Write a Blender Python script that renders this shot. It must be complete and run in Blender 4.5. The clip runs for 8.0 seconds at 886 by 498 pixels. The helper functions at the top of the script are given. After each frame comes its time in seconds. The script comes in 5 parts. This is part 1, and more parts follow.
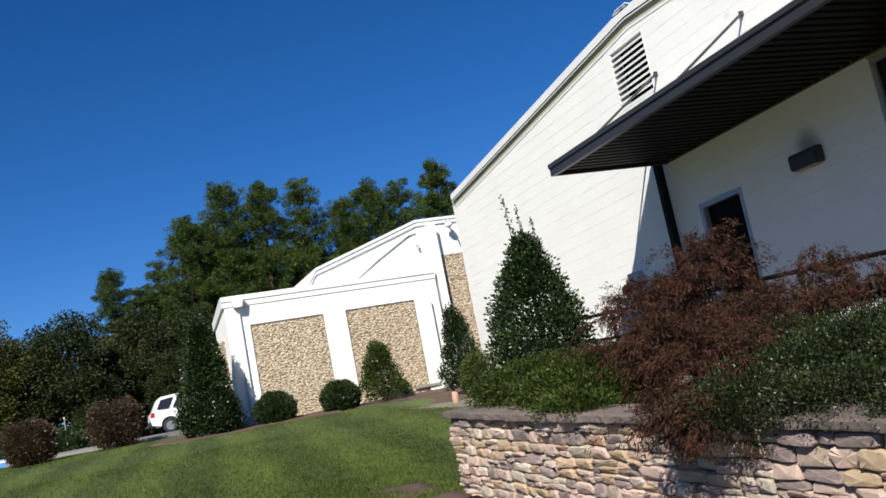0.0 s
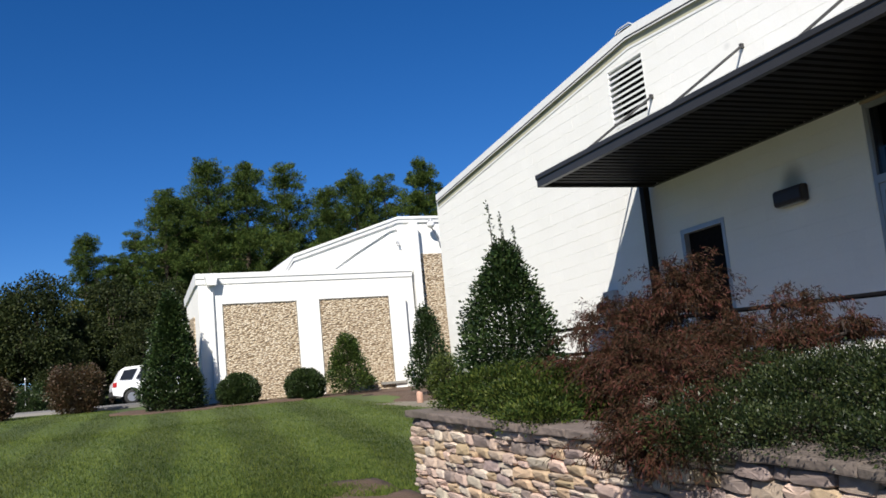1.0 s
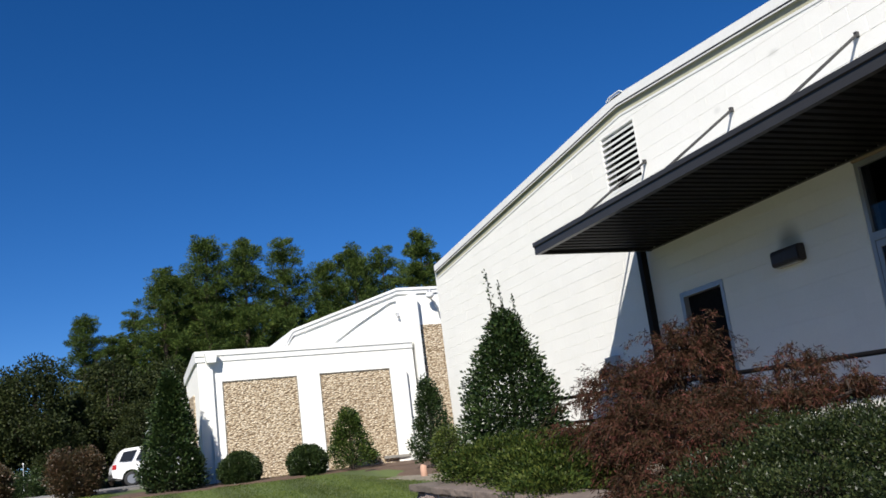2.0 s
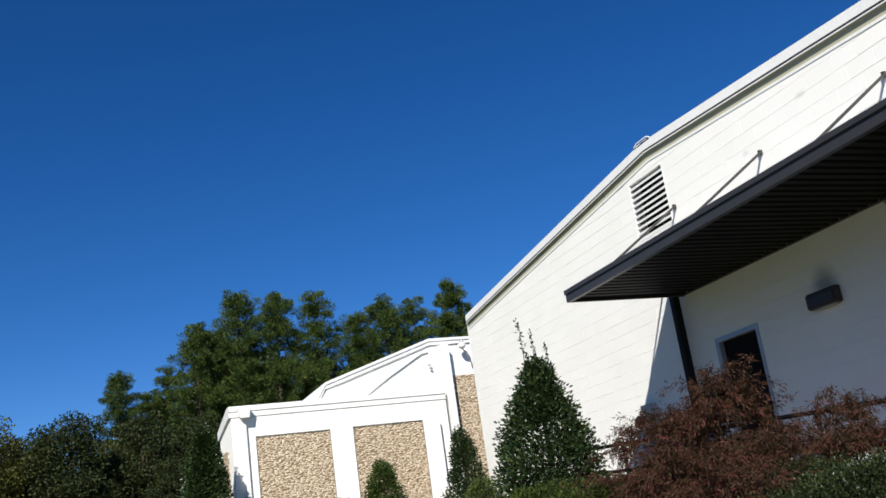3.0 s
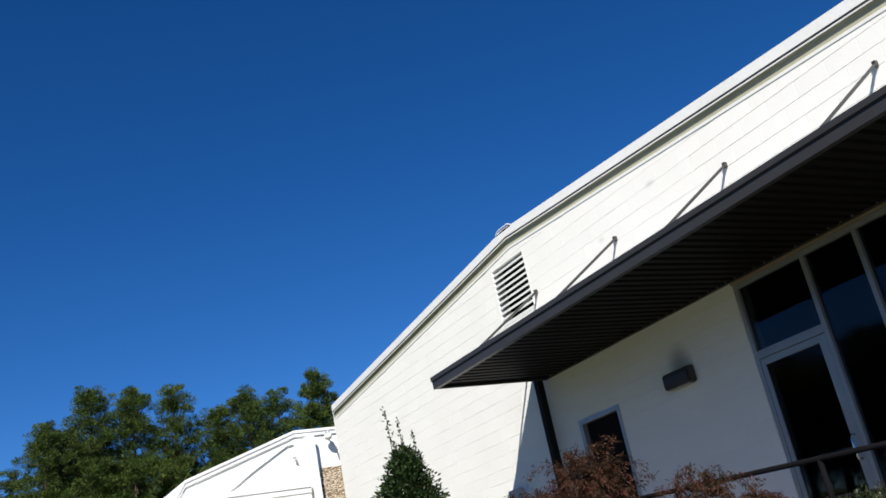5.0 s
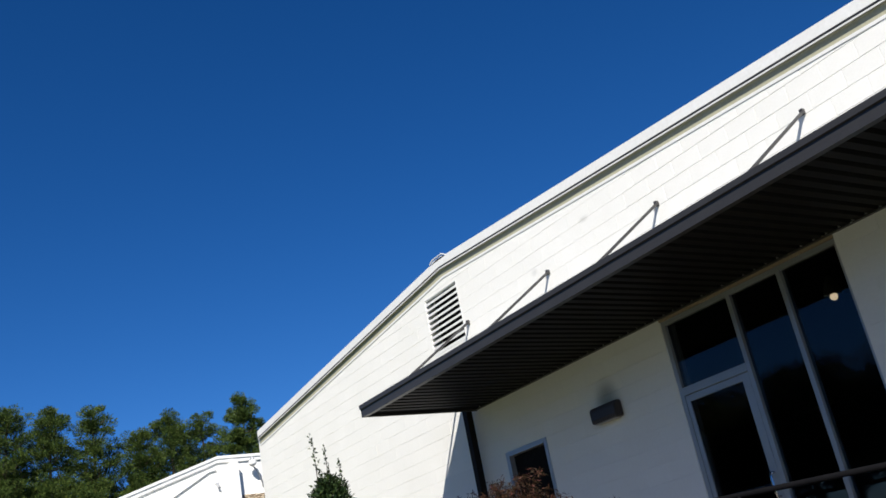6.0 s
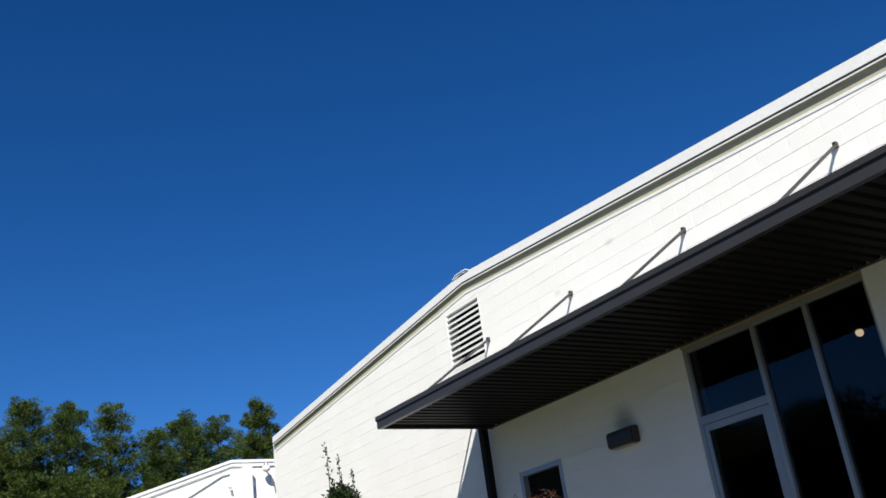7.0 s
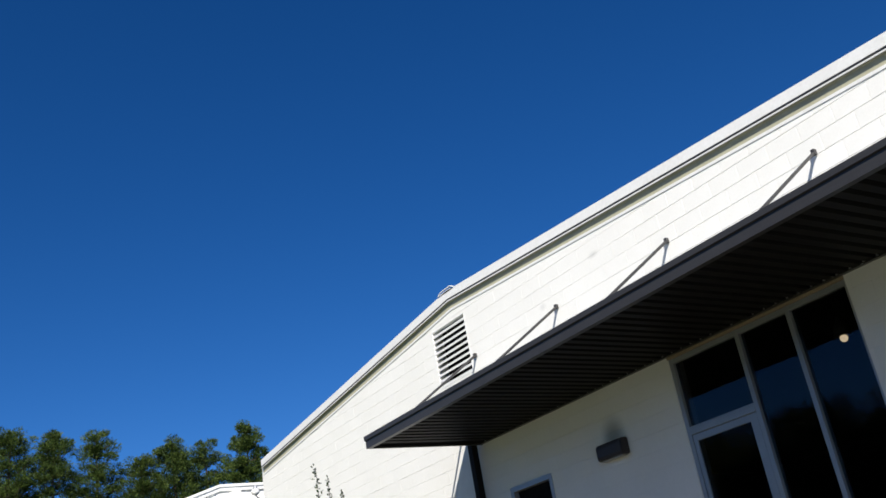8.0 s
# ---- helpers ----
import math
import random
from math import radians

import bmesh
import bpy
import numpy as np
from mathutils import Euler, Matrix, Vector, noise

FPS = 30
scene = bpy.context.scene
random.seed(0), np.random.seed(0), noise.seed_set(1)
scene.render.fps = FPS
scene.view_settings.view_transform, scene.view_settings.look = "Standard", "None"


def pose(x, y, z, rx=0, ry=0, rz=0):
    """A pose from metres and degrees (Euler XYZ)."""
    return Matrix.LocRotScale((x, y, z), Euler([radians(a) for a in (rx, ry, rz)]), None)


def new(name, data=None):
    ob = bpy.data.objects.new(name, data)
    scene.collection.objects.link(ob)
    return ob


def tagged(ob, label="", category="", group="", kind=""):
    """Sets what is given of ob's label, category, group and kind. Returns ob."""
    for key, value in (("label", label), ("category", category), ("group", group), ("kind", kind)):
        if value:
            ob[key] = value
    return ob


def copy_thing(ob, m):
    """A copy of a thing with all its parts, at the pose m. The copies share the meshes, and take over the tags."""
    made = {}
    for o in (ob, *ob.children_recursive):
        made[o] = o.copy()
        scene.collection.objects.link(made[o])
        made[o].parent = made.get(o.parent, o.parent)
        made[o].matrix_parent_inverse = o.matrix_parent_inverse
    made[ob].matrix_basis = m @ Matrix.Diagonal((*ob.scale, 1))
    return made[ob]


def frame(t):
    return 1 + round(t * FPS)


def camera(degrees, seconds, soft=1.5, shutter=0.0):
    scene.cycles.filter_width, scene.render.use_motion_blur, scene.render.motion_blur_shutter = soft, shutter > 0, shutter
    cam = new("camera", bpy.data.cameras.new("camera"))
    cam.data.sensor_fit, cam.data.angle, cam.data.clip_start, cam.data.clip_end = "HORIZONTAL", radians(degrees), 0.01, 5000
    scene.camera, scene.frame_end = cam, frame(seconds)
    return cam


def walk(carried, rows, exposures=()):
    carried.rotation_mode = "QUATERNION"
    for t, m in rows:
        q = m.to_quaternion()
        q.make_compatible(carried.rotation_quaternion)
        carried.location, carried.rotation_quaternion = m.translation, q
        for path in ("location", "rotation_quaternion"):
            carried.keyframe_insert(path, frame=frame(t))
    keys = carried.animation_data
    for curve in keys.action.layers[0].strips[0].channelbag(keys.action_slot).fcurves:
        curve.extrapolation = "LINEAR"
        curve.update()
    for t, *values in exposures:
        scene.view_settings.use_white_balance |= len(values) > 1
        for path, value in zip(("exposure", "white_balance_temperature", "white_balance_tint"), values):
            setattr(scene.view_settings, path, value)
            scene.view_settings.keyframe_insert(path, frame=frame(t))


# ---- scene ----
cam = camera(49.16, 8.0, soft=1.6)
EYE = (0.0, 0.0, 1.6)
walk(cam, [
    (0, pose(*EYE, 99.30, 11.07, -20.44)),
    (0.2, pose(*EYE, 99.82, 10.27, -19.78)),
    (0.3, pose(*EYE, 100.00, 9.56, -19.28)),
    (0.5, pose(*EYE, 101.54, 9.38, -19.57)),
    (0.7, pose(*EYE, 100.57, 6.42, -21.08)),
    (0.8, pose(*EYE, 100.27, 5.43, -21.81)),
    (1, pose(*EYE, 99.01, 5.45, -22.58)),
    (1.2, pose(*EYE, 100.24, 5.93, -23.06)),
    (1.3, pose(*EYE, 100.41, 6.26, -23.02)),
    (1.5, pose(*EYE, 99.33, 5.66, -23.16)),
    (1.7, pose(*EYE, 100.74, 6.27, -23.16)),
    (2.8, pose(*EYE, 105.84, 8.17, -19.91)),
    (3, pose(*EYE, 106.42, 7.91, -20.24)),
    (3.2, pose(*EYE, 108.10, 8.65, -20.18)),
    (3.3, pose(*EYE, 109.15, 8.86, -20.02)),
    (3.5, pose(*EYE, 109.57, 8.95, -21.54)),
    (3.7, pose(*EYE, 109.57, 9.82, -23.55)),
    (3.8, pose(*EYE, 108.90, 10.35, -24.57)),
    (4, pose(*EYE, 109.14, 10.84, -24.59)),
    (4.2, pose(*EYE, 108.63, 11.58, -24.13)),
    (4.3, pose(*EYE, 108.59, 10.91, -24.44)),
    (4.5, pose(*EYE, 107.89, 10.82, -26.53)),
    (4.7, pose(*EYE, 109.24, 10.87, -27.12)),
    (5.8, pose(*EYE, 110.98, 10.77, -30.29)),
    (5.9, pose(*EYE, 111.00, 10.40, -31.05)),
    (6, pose(*EYE, 111.21, 10.62, -32.08)),
    (6.2, pose(*EYE, 111.77, 10.71, -33.30)),
    (6.3, pose(*EYE, 112.45, 10.37, -33.81)),
    (6.5, pose(*EYE, 112.66, 10.84, -35.25)),
    (6.7, pose(*EYE, 112.53, 11.31, -34.41)),
    (6.8, pose(*EYE, 112.21, 10.57, -33.64)),
    (7, pose(*EYE, 112.15, 7.43, -31.80)),
    (7.2, pose(*EYE, 112.80, 5.34, -30.94)),
    (7.3, pose(*EYE, 113.12, 5.12, -30.89)),
    (7.5, pose(*EYE, 112.74, 7.13, -32.14)),
    (7.7, pose(*EYE, 112.24, 8.13, -32.59)),
    (7.8, pose(*EYE, 112.24, 8.50, -31.96)),
    (8, pose(*EYE, 113.11, 9.21, -32.07)),
])

# world and sun: clear autumn sky, sun behind and to the left of the viewer
SUN_WAY = Vector((1.0, 1.36, -1.34)).normalized()
ELEV = math.asin(-SUN_WAY.z)
world = bpy.data.worlds.new("sky")
scene.world = world
world.use_nodes = True
wn = world.node_tree
sky = wn.nodes.new("ShaderNodeTexSky")
sky.sky_type = "NISHITA"
sky.sun_disc = False
sky.sun_elevation = ELEV
sky.sun_rotation = math.atan2(-SUN_WAY.x, -SUN_WAY.y)
sky.altitude = 1200
sky.air_density = 0.8
sky.dust_density = 0.1
sky.ozone_density = 5.0
wn.nodes["Background"].inputs["Strength"].default_value = 0.075
deep = wn.nodes.new("ShaderNodeHueSaturation")
deep.inputs["Hue"].default_value = 0.508
deep.inputs["Saturation"].default_value = 1.26
wn.links.new(sky.outputs[0], deep.inputs["Color"])
wn.links.new(deep.outputs[0], wn.nodes["Background"].inputs["Color"])
sun_data = bpy.data.lights.new("sun", "SUN")
sun_data.energy = 5.0
sun_data.angle = radians(0.53)
sun_data.color = (1.0, 0.95, 0.87)
sun = new("sun", sun_data)
sun.rotation_mode = "QUATERNION"
sun.rotation_quaternion = SUN_WAY.to_track_quat("-Z", "Y")
scene.view_settings.exposure = 0.55

# ---- materials ----


def material(name, base, rough=0.8, metal=0.0, second=None, scale=6.0, fine=60.0, bump=0.25, bump_scale=None,
             random_by="", spread=0.15, spec=0.5, stretch=(1, 1, 1), amount=0.7):
    """Two colours mixed by coarse and fine noise, with relief from the fine one."""
    m = bpy.data.materials.new(name)
    m.use_nodes = True
    nt = m.node_tree
    nd, ln = nt.nodes, nt.links
    bsdf = nd["Principled BSDF"]
    bsdf.inputs["Roughness"].default_value = rough
    bsdf.inputs["Metallic"].default_value = metal
    bsdf.inputs["Specular IOR Level"].default_value = spec
    co = nd.new("ShaderNodeTexCoord")
    mp = nd.new("ShaderNodeMapping")
    mp.inputs["Scale"].default_value = stretch
    ln.new(co.outputs["Object"], mp.inputs["Vector"])
    n1 = nd.new("ShaderNodeTexNoise")
    n1.inputs["Scale"].default_value = scale
    n1.inputs["Detail"].default_value = 6
    n2 = nd.new("ShaderNodeTexNoise")
    n2.inputs["Scale"].default_value = fine
    n2.inputs["Detail"].default_value = 4
    ln.new(mp.outputs[0], n1.inputs["Vector"])
    ln.new(mp.outputs[0], n2.inputs["Vector"])
    add = nd.new("ShaderNodeMath")
    add.operation = "MULTIPLY_ADD"
    add.inputs[1].default_value = 0.5
    ln.new(n2.outputs["Fac"], add.inputs[0])
    half = nd.new("ShaderNodeMath")
    half.operation = "MULTIPLY"
    half.inputs[1].default_value = 0.5
    ln.new(n1.outputs["Fac"], half.inputs[0])
    ln.new(half.outputs[0], add.inputs[2])
    ramp = nd.new("ShaderNodeValToRGB")
    ramp.color_ramp.elements[0].position = 0.5 - 0.18 / amount * 0.7
    ramp.color_ramp.elements[1].position = 0.5 + 0.18 / amount * 0.7
    second = second or tuple(c * 0.8 for c in base)
    ramp.color_ramp.elements[0].color = (*second, 1)
    ramp.color_ramp.elements[1].color = (*base, 1)
    ln.new(add.outputs[0], ramp.inputs["Fac"])
    out = ramp.outputs["Color"]
    if random_by:
        hsv = nd.new("ShaderNodeHueSaturation")
        src = nd.new("ShaderNodeObjectInfo" if random_by == "object" else "ShaderNodeNewGeometry")
        key = "Random" if random_by == "object" else "Random Per Island"
        mr = nd.new("ShaderNodeMapRange")
        mr.inputs["To Min"].default_value = 1 - spread
        mr.inputs["To Max"].default_value = 1 + spread
        ln.new(src.outputs[key], mr.inputs["Value"])
        ln.new(mr.outputs[0], hsv.inputs["Value"])
        mh = nd.new("ShaderNodeMapRange")
        mh.inputs["To Min"].default_value = 0.5 + spread * 0.06
        mh.inputs["To Max"].default_value = 0.5 - spread * 0.06
        ln.new(src.outputs[key], mh.inputs["Value"])
        ln.new(mh.outputs[0], hsv.inputs["Hue"])
        ln.new(out, hsv.inputs["Color"])
        out = hsv.outputs["Color"]
    ln.new(out, bsdf.inputs["Base Color"])
    if bump:
        b = nd.new("ShaderNodeBump")
        b.inputs["Strength"].default_value = bump
        b.inputs["Distance"].default_value = 0.01
        if bump_scale:
            n3 = nd.new("ShaderNodeTexNoise")
            n3.inputs["Scale"].default_value = bump_scale
            n3.inputs["Detail"].default_value = 5
            ln.new(mp.outputs[0], n3.inputs["Vector"])
            ln.new(n3.outputs["Fac"], b.inputs["Height"])
        else:
            ln.new(n2.outputs["Fac"], b.inputs["Height"])
        ln.new(b.outputs[0], bsdf.inputs["Normal"])
    return m


def leaf_material(name, base, second, rough=0.45, spread=0.5, see=0.35, scale=3.0, spec=0.5):
    """A leaf: colour per leaf and per region, some light passing through."""
    m = material(name, base, rough, 0, second, scale, scale * 8, 0, None, "island", spread, spec)
    nt = m.node_tree
    nd, ln = nt.nodes, nt.links
    bsdf = nd["Principled BSDF"]
    tr = nd.new("ShaderNodeBsdfTranslucent")
    src = bsdf.inputs["Base Color"].links[0].from_socket
    ln.new(src, tr.inputs["Color"])
    mix = nd.new("ShaderNodeMixShader")
    mix.inputs[0].default_value = see
    ln.new(bsdf.outputs[0], mix.inputs[1])
    ln.new(tr.outputs[0], mix.inputs[2])
    ln.new(mix.outputs[0], nd["Material Output"].inputs["Surface"])
    return m


def add_stripes(m):
    """Mowing stripes: bands about a metre wide across the lawn."""
    nd, ln = m.node_tree.nodes, m.node_tree.links
    bsdf = nd["Principled BSDF"]
    src = bsdf.inputs["Base Color"].links[0].from_socket
    users = [k.to_socket for k in src.links]
    co = nd.new("ShaderNodeTexCoord")
    dot = nd.new("ShaderNodeVectorMath")
    dot.operation = "DOT_PRODUCT"
    dot.inputs[1].default_value = (4.7, -0.7, 0)
    ln.new(co.outputs["Object"], dot.inputs[0])
    wob = nd.new("ShaderNodeTexNoise")
    wob.inputs["Scale"].default_value = 0.5
    ln.new(co.outputs["Object"], wob.inputs["Vector"])
    add = nd.new("ShaderNodeMath")
    add.operation = "MULTIPLY_ADD"
    add.inputs[1].default_value = 2.2
    ln.new(wob.outputs["Fac"], add.inputs[0])
    ln.new(dot.outputs["Value"], add.inputs[2])
    sin = nd.new("ShaderNodeMath")
    sin.operation = "SINE"
    ln.new(add.outputs[0], sin.inputs[0])
    mr = nd.new("ShaderNodeMapRange")
    mr.interpolation_type = "SMOOTHSTEP"
    mr.inputs["From Min"].default_value, mr.inputs["From Max"].default_value = -0.6, 0.6
    mr.inputs["To Min"].default_value, mr.inputs["To Max"].default_value = 0.82, 1.15
    ln.new(sin.outputs[0], mr.inputs["Value"])
    hsv = nd.new("ShaderNodeHueSaturation")
    ln.new(src, hsv.inputs["Color"])
    ln.new(mr.outputs[0], hsv.inputs["Value"])
    for k in users:
        ln.new(hsv.outputs[0], k)


M_WHITE = material("white_masonry_paint", (0.82, 0.81, 0.77), 0.75, 0, (0.78, 0.77, 0.73), 1.5, 40, 0.35, 25)
M_BLOCK = material("painted_block", (0.82, 0.81, 0.77), 0.75, 0, (0.775, 0.765, 0.72), 1.2, 45, 0.5, 90, "object", 0.014)
M_BLOCKS = material("painted_block_far", (0.82, 0.81, 0.77), 0.75, 0, (0.775, 0.765, 0.72), 1.2, 45, 0.5, 90, "island", 0.012)
M_JOINT = material("painted_mortar", (0.82, 0.81, 0.765), 0.85, 0, (0.77, 0.76, 0.71), 3, 60, 0.3)
M_TRIM = material("white_trim_paint", (0.78, 0.78, 0.76), 0.45, 0, (0.68, 0.68, 0.65), 2.0, 30, 0.1)
# eave shade put into the olive, for the frieze's sunlit part
M_SOFFIT = material("shaded_olive_eave", (0.46, 0.44, 0.31), 0.6, 0, (0.38, 0.36, 0.25), 2, 30, 0.1)
M_BRONZE = material("dark_bronze_metal", (0.045, 0.044, 0.044), 0.42, 0.2, (0.034, 0.033, 0.033), 3, 50, 0.08)
# base set near black to put the canopy's underside shade into the colour
M_DECK = material("shaded_deck_metal", (0.012, 0.011, 0.010), 0.55, 0.0, (0.008, 0.0075, 0.007), 3, 50, 0.08, spec=0.08)
M_ROOF = material("grey_roof_metal", (0.45, 0.46, 0.47), 0.5, 0.4, (0.38, 0.39, 0.40), 2, 30, 0.1)
M_ALU = material("aluminium_frame", (0.42, 0.43, 0.45), 0.4, 0.6, (0.36, 0.37, 0.39), 4, 60, 0.05)
# near-black base puts the hall's missing light into its surface colour
M_DARK = material("near_black_unlit", (0.014, 0.014, 0.015), 0.95, 0, (0.008, 0.008, 0.009), 2, 20, 0.0, spec=0.05)
M_FIX = material("brown_fixture", (0.035, 0.024, 0.022), 0.4, 0, (0.025, 0.018, 0.016), 5, 60, 0.1)
M_GRASS = material("lawn", (0.078, 0.108, 0.022), 0.9, 0, (0.042, 0.066, 0.012), 1.1, 30, 0.6, 60, stretch=(1, 0.16, 1))
add_stripes(M_GRASS)
M_SOIL = material("mulch", (0.12, 0.075, 0.05), 0.95, 0, (0.06, 0.036, 0.025), 3, 50, 0.9, 40)
M_ASPH = material("asphalt", (0.075, 0.073, 0.07), 0.9, 0, (0.05, 0.05, 0.05), 2, 120, 0.5)
M_CONC = material("concrete", (0.27, 0.255, 0.23), 0.9, 0, (0.20, 0.19, 0.17), 2, 60, 0.3)
M_CAP = material("cap_stone", (0.175, 0.14, 0.115), 0.9, 0, (0.09, 0.072, 0.06), 4, 50, 0.7, 30, "object", 0.15)
M_MORTAR = material("stone_mortar", (0.10, 0.085, 0.075), 0.95, 0, (0.06, 0.05, 0.045), 5, 60, 0.6)
M_BARK = material("pine_bark", (0.10, 0.07, 0.05), 0.95, 0, (0.05, 0.036, 0.028), 2, 14, 0.8)
M_TWIG = material("twig", (0.042, 0.028, 0.021), 0.9, 0, (0.024, 0.017, 0.013), 5, 40, 0.3)
L_HOLLY = leaf_material("holly_leaf", (0.030, 0.055, 0.015), (0.013, 0.027, 0.008), 0.36, 0.6, 0.12, 3.0, 0.4)
L_CONE = leaf_material("bright_holly_leaf", (0.062, 0.098, 0.020), (0.026, 0.047, 0.011), 0.42, 0.6, 0.2, 3.0, 0.25)
L_LIME = leaf_material("lime_leaf", (0.075, 0.105, 0.018), (0.035, 0.056, 0.010), 0.5, 0.5, 0.25)
L_BOX = leaf_material("box_leaf", (0.036, 0.062, 0.016), (0.02, 0.037, 0.010), 0.45, 0.5, 0.2)
L_COVER = leaf_material("cotoneaster_leaf", (0.058, 0.084, 0.017), (0.018, 0.032, 0.007), 0.5, 0.7, 0.2, 3.0, 0.12)
L_GLOSS = leaf_material("glossy_small_leaf", (0.032, 0.047, 0.015), (0.010, 0.017, 0.006), 0.38, 0.8, 0.12, 3.0, 0.24)
L_MAPLE = leaf_material("maple_leaf", (0.084, 0.036, 0.021), (0.014, 0.014, 0.006), 0.6, 0.65, 0.2, 4.5, 0.12)
L_RED = leaf_material("red_shrub_leaf", (0.085, 0.045, 0.022), (0.035, 0.034, 0.013), 0.5, 0.5, 0.25)
L_PINE = leaf_material("pine_needles", (0.090, 0.135, 0.028), (0.016, 0.036, 0.011), 0.6, 0.6, 0.13, 0.5, 0.12)
L_TREE2 = leaf_material("yellowing_leaf", (0.090, 0.092, 0.018), (0.034, 0.044, 0.011), 0.6, 0.6, 0.25, 0.4, 0.2)
L_TREE = leaf_material("oak_leaf", (0.038, 0.050, 0.013), (0.012, 0.020, 0.006), 0.6, 0.5, 0.2, 0.4, 0.2)


def pebble_material():
    m = material("pebble_panel", (0.5, 0.4, 0.25), 0.85, 0, None, 3, 40, 0)
    nd, ln = m.node_tree.nodes, m.node_tree.links
    bsdf = nd["Principled BSDF"]
    co = nd.new("ShaderNodeTexCoord")
    mp = nd.new("ShaderNodeMapping")
    mp.inputs["Scale"].default_value = (0.7, 1, 1.35)
    ln.new(co.outputs["Object"], mp.inputs["Vector"])
    vo = nd.new("ShaderNodeTexVoronoi")
    vo.inputs["Scale"].default_value = 23
    ln.new(mp.outputs[0], vo.inputs["Vector"])
    sep = nd.new("ShaderNodeSeparateColor")
    ln.new(vo.outputs["Color"], sep.inputs[0])
    ramp = nd.new("ShaderNodeValToRGB")
    e = ramp.color_ramp.elements
    e[0].position, e[0].color = 0.0, (0.42, 0.33, 0.23, 1)
    e[1].position, e[1].color = 1.0, (0.72, 0.63, 0.49, 1)
    k = ramp.color_ramp.elements.new(0.5)
    k.color = (0.58, 0.47, 0.33, 1)
    ln.new(sep.outputs[0], ramp.inputs["Fac"])
    gap = nd.new("ShaderNodeValToRGB")
    gap.color_ramp.elements[0].position, gap.color_ramp.elements[0].color = 0.35, (1, 1, 1, 1)
    gap.color_ramp.elements[1].position, gap.color_ramp.elements[1].color = 0.75, (0.36, 0.31, 0.25, 1)
    ln.new(vo.outputs["Distance"], gap.inputs["Fac"])
    mx = nd.new("ShaderNodeMix")
    mx.data_type, mx.blend_type = "RGBA", "MULTIPLY"
    mx.inputs["Factor"].default_value = 1.0
    ln.new(ramp.outputs[0], mx.inputs["A"])
    ln.new(gap.outputs[0], mx.inputs["B"])
    ln.new(mx.outputs["Result"], bsdf.inputs["Base Color"])
    b = nd.new("ShaderNodeBump")
    b.invert = True
    b.inputs["Strength"].default_value = 1.0
    b.inputs["Distance"].default_value = 0.03
    ln.new(vo.outputs["Distance"], b.inputs["Height"])
    ln.new(b.outputs[0], bsdf.inputs["Normal"])
    return m


def glass_material():
    m = bpy.data.materials.new("dark_glass")
    m.use_nodes = True
    b = m.node_tree.nodes["Principled BSDF"]
    b.inputs["Base Color"].default_value = (0.30, 0.33, 0.36, 1)
    b.inputs["Roughness"].default_value = 0.015
    b.inputs["Transmission Weight"].default_value = 1.0
    b.inputs["IOR"].default_value = 1.36
    return m


M_STEEL = material("bright_steel", (0.62, 0.62, 0.62), 0.25, 1.0, (0.55, 0.55, 0.55), 4, 60, 0.03)
M_GREY = material("grey_box_paint", (0.40, 0.41, 0.42), 0.5, 0.2, (0.33, 0.34, 0.35), 4, 50, 0.1)
M_PEBBLE = pebble_material()
M_GLASS = glass_material()


def add_dark_mark(m, centre, size, dark):
    """A soft-edged oval mark where the painted wall's colour is darker."""
    nd, ln = m.node_tree.nodes, m.node_tree.links
    bsdf = nd["Principled BSDF"]
    src = bsdf.inputs["Base Color"].links[0].from_socket
    co = nd.new("ShaderNodeTexCoord")
    off = nd.new("ShaderNodeVectorMath")
    off.operation = "SUBTRACT"
    off.inputs[1].default_value = centre
    ln.new(co.outputs["Object"], off.inputs[0])
    div = nd.new("ShaderNodeVectorMath")
    div.operation = "DIVIDE"
    div.inputs[1].default_value = size
    ln.new(off.outputs[0], div.inputs[0])
    ll = nd.new("ShaderNodeVectorMath")
    ll.operation = "LENGTH"
    ln.new(div.outputs[0], ll.inputs[0])
    mr = nd.new("ShaderNodeMapRange")
    mr.interpolation_type = "SMOOTHSTEP"
    mr.inputs["From Min"].default_value, mr.inputs["From Max"].default_value = 0.1, 1.0
    mr.inputs["To Min"].default_value, mr.inputs["To Max"].default_value = dark, 1.0
    ln.new(ll.outputs["Value"], mr.inputs["Value"])
    hsv = nd.new("ShaderNodeHueSaturation")
    ln.new(src, hsv.inputs["Color"])
    ln.new(mr.outputs[0], hsv.inputs["Value"])
    ln.new(hsv.outputs[0], bsdf.inputs["Base Color"])


# darker oval just above the wall lamp
add_dark_mark(M_BLOCKS, (8.3, 8.62, 3.78), (1.0, 0.27, 0.30), 0.5)
# two small stains higher on the wall
add_dark_mark(M_BLOCKS, (8.3, 9.4, 5.75), (1.0, 0.10, 0.07), 0.85)
add_dark_mark(M_BLOCKS, (8.3, 8.25, 6.02), (1.0, 0.14, 0.06), 0.82)

# ---- building helpers ----


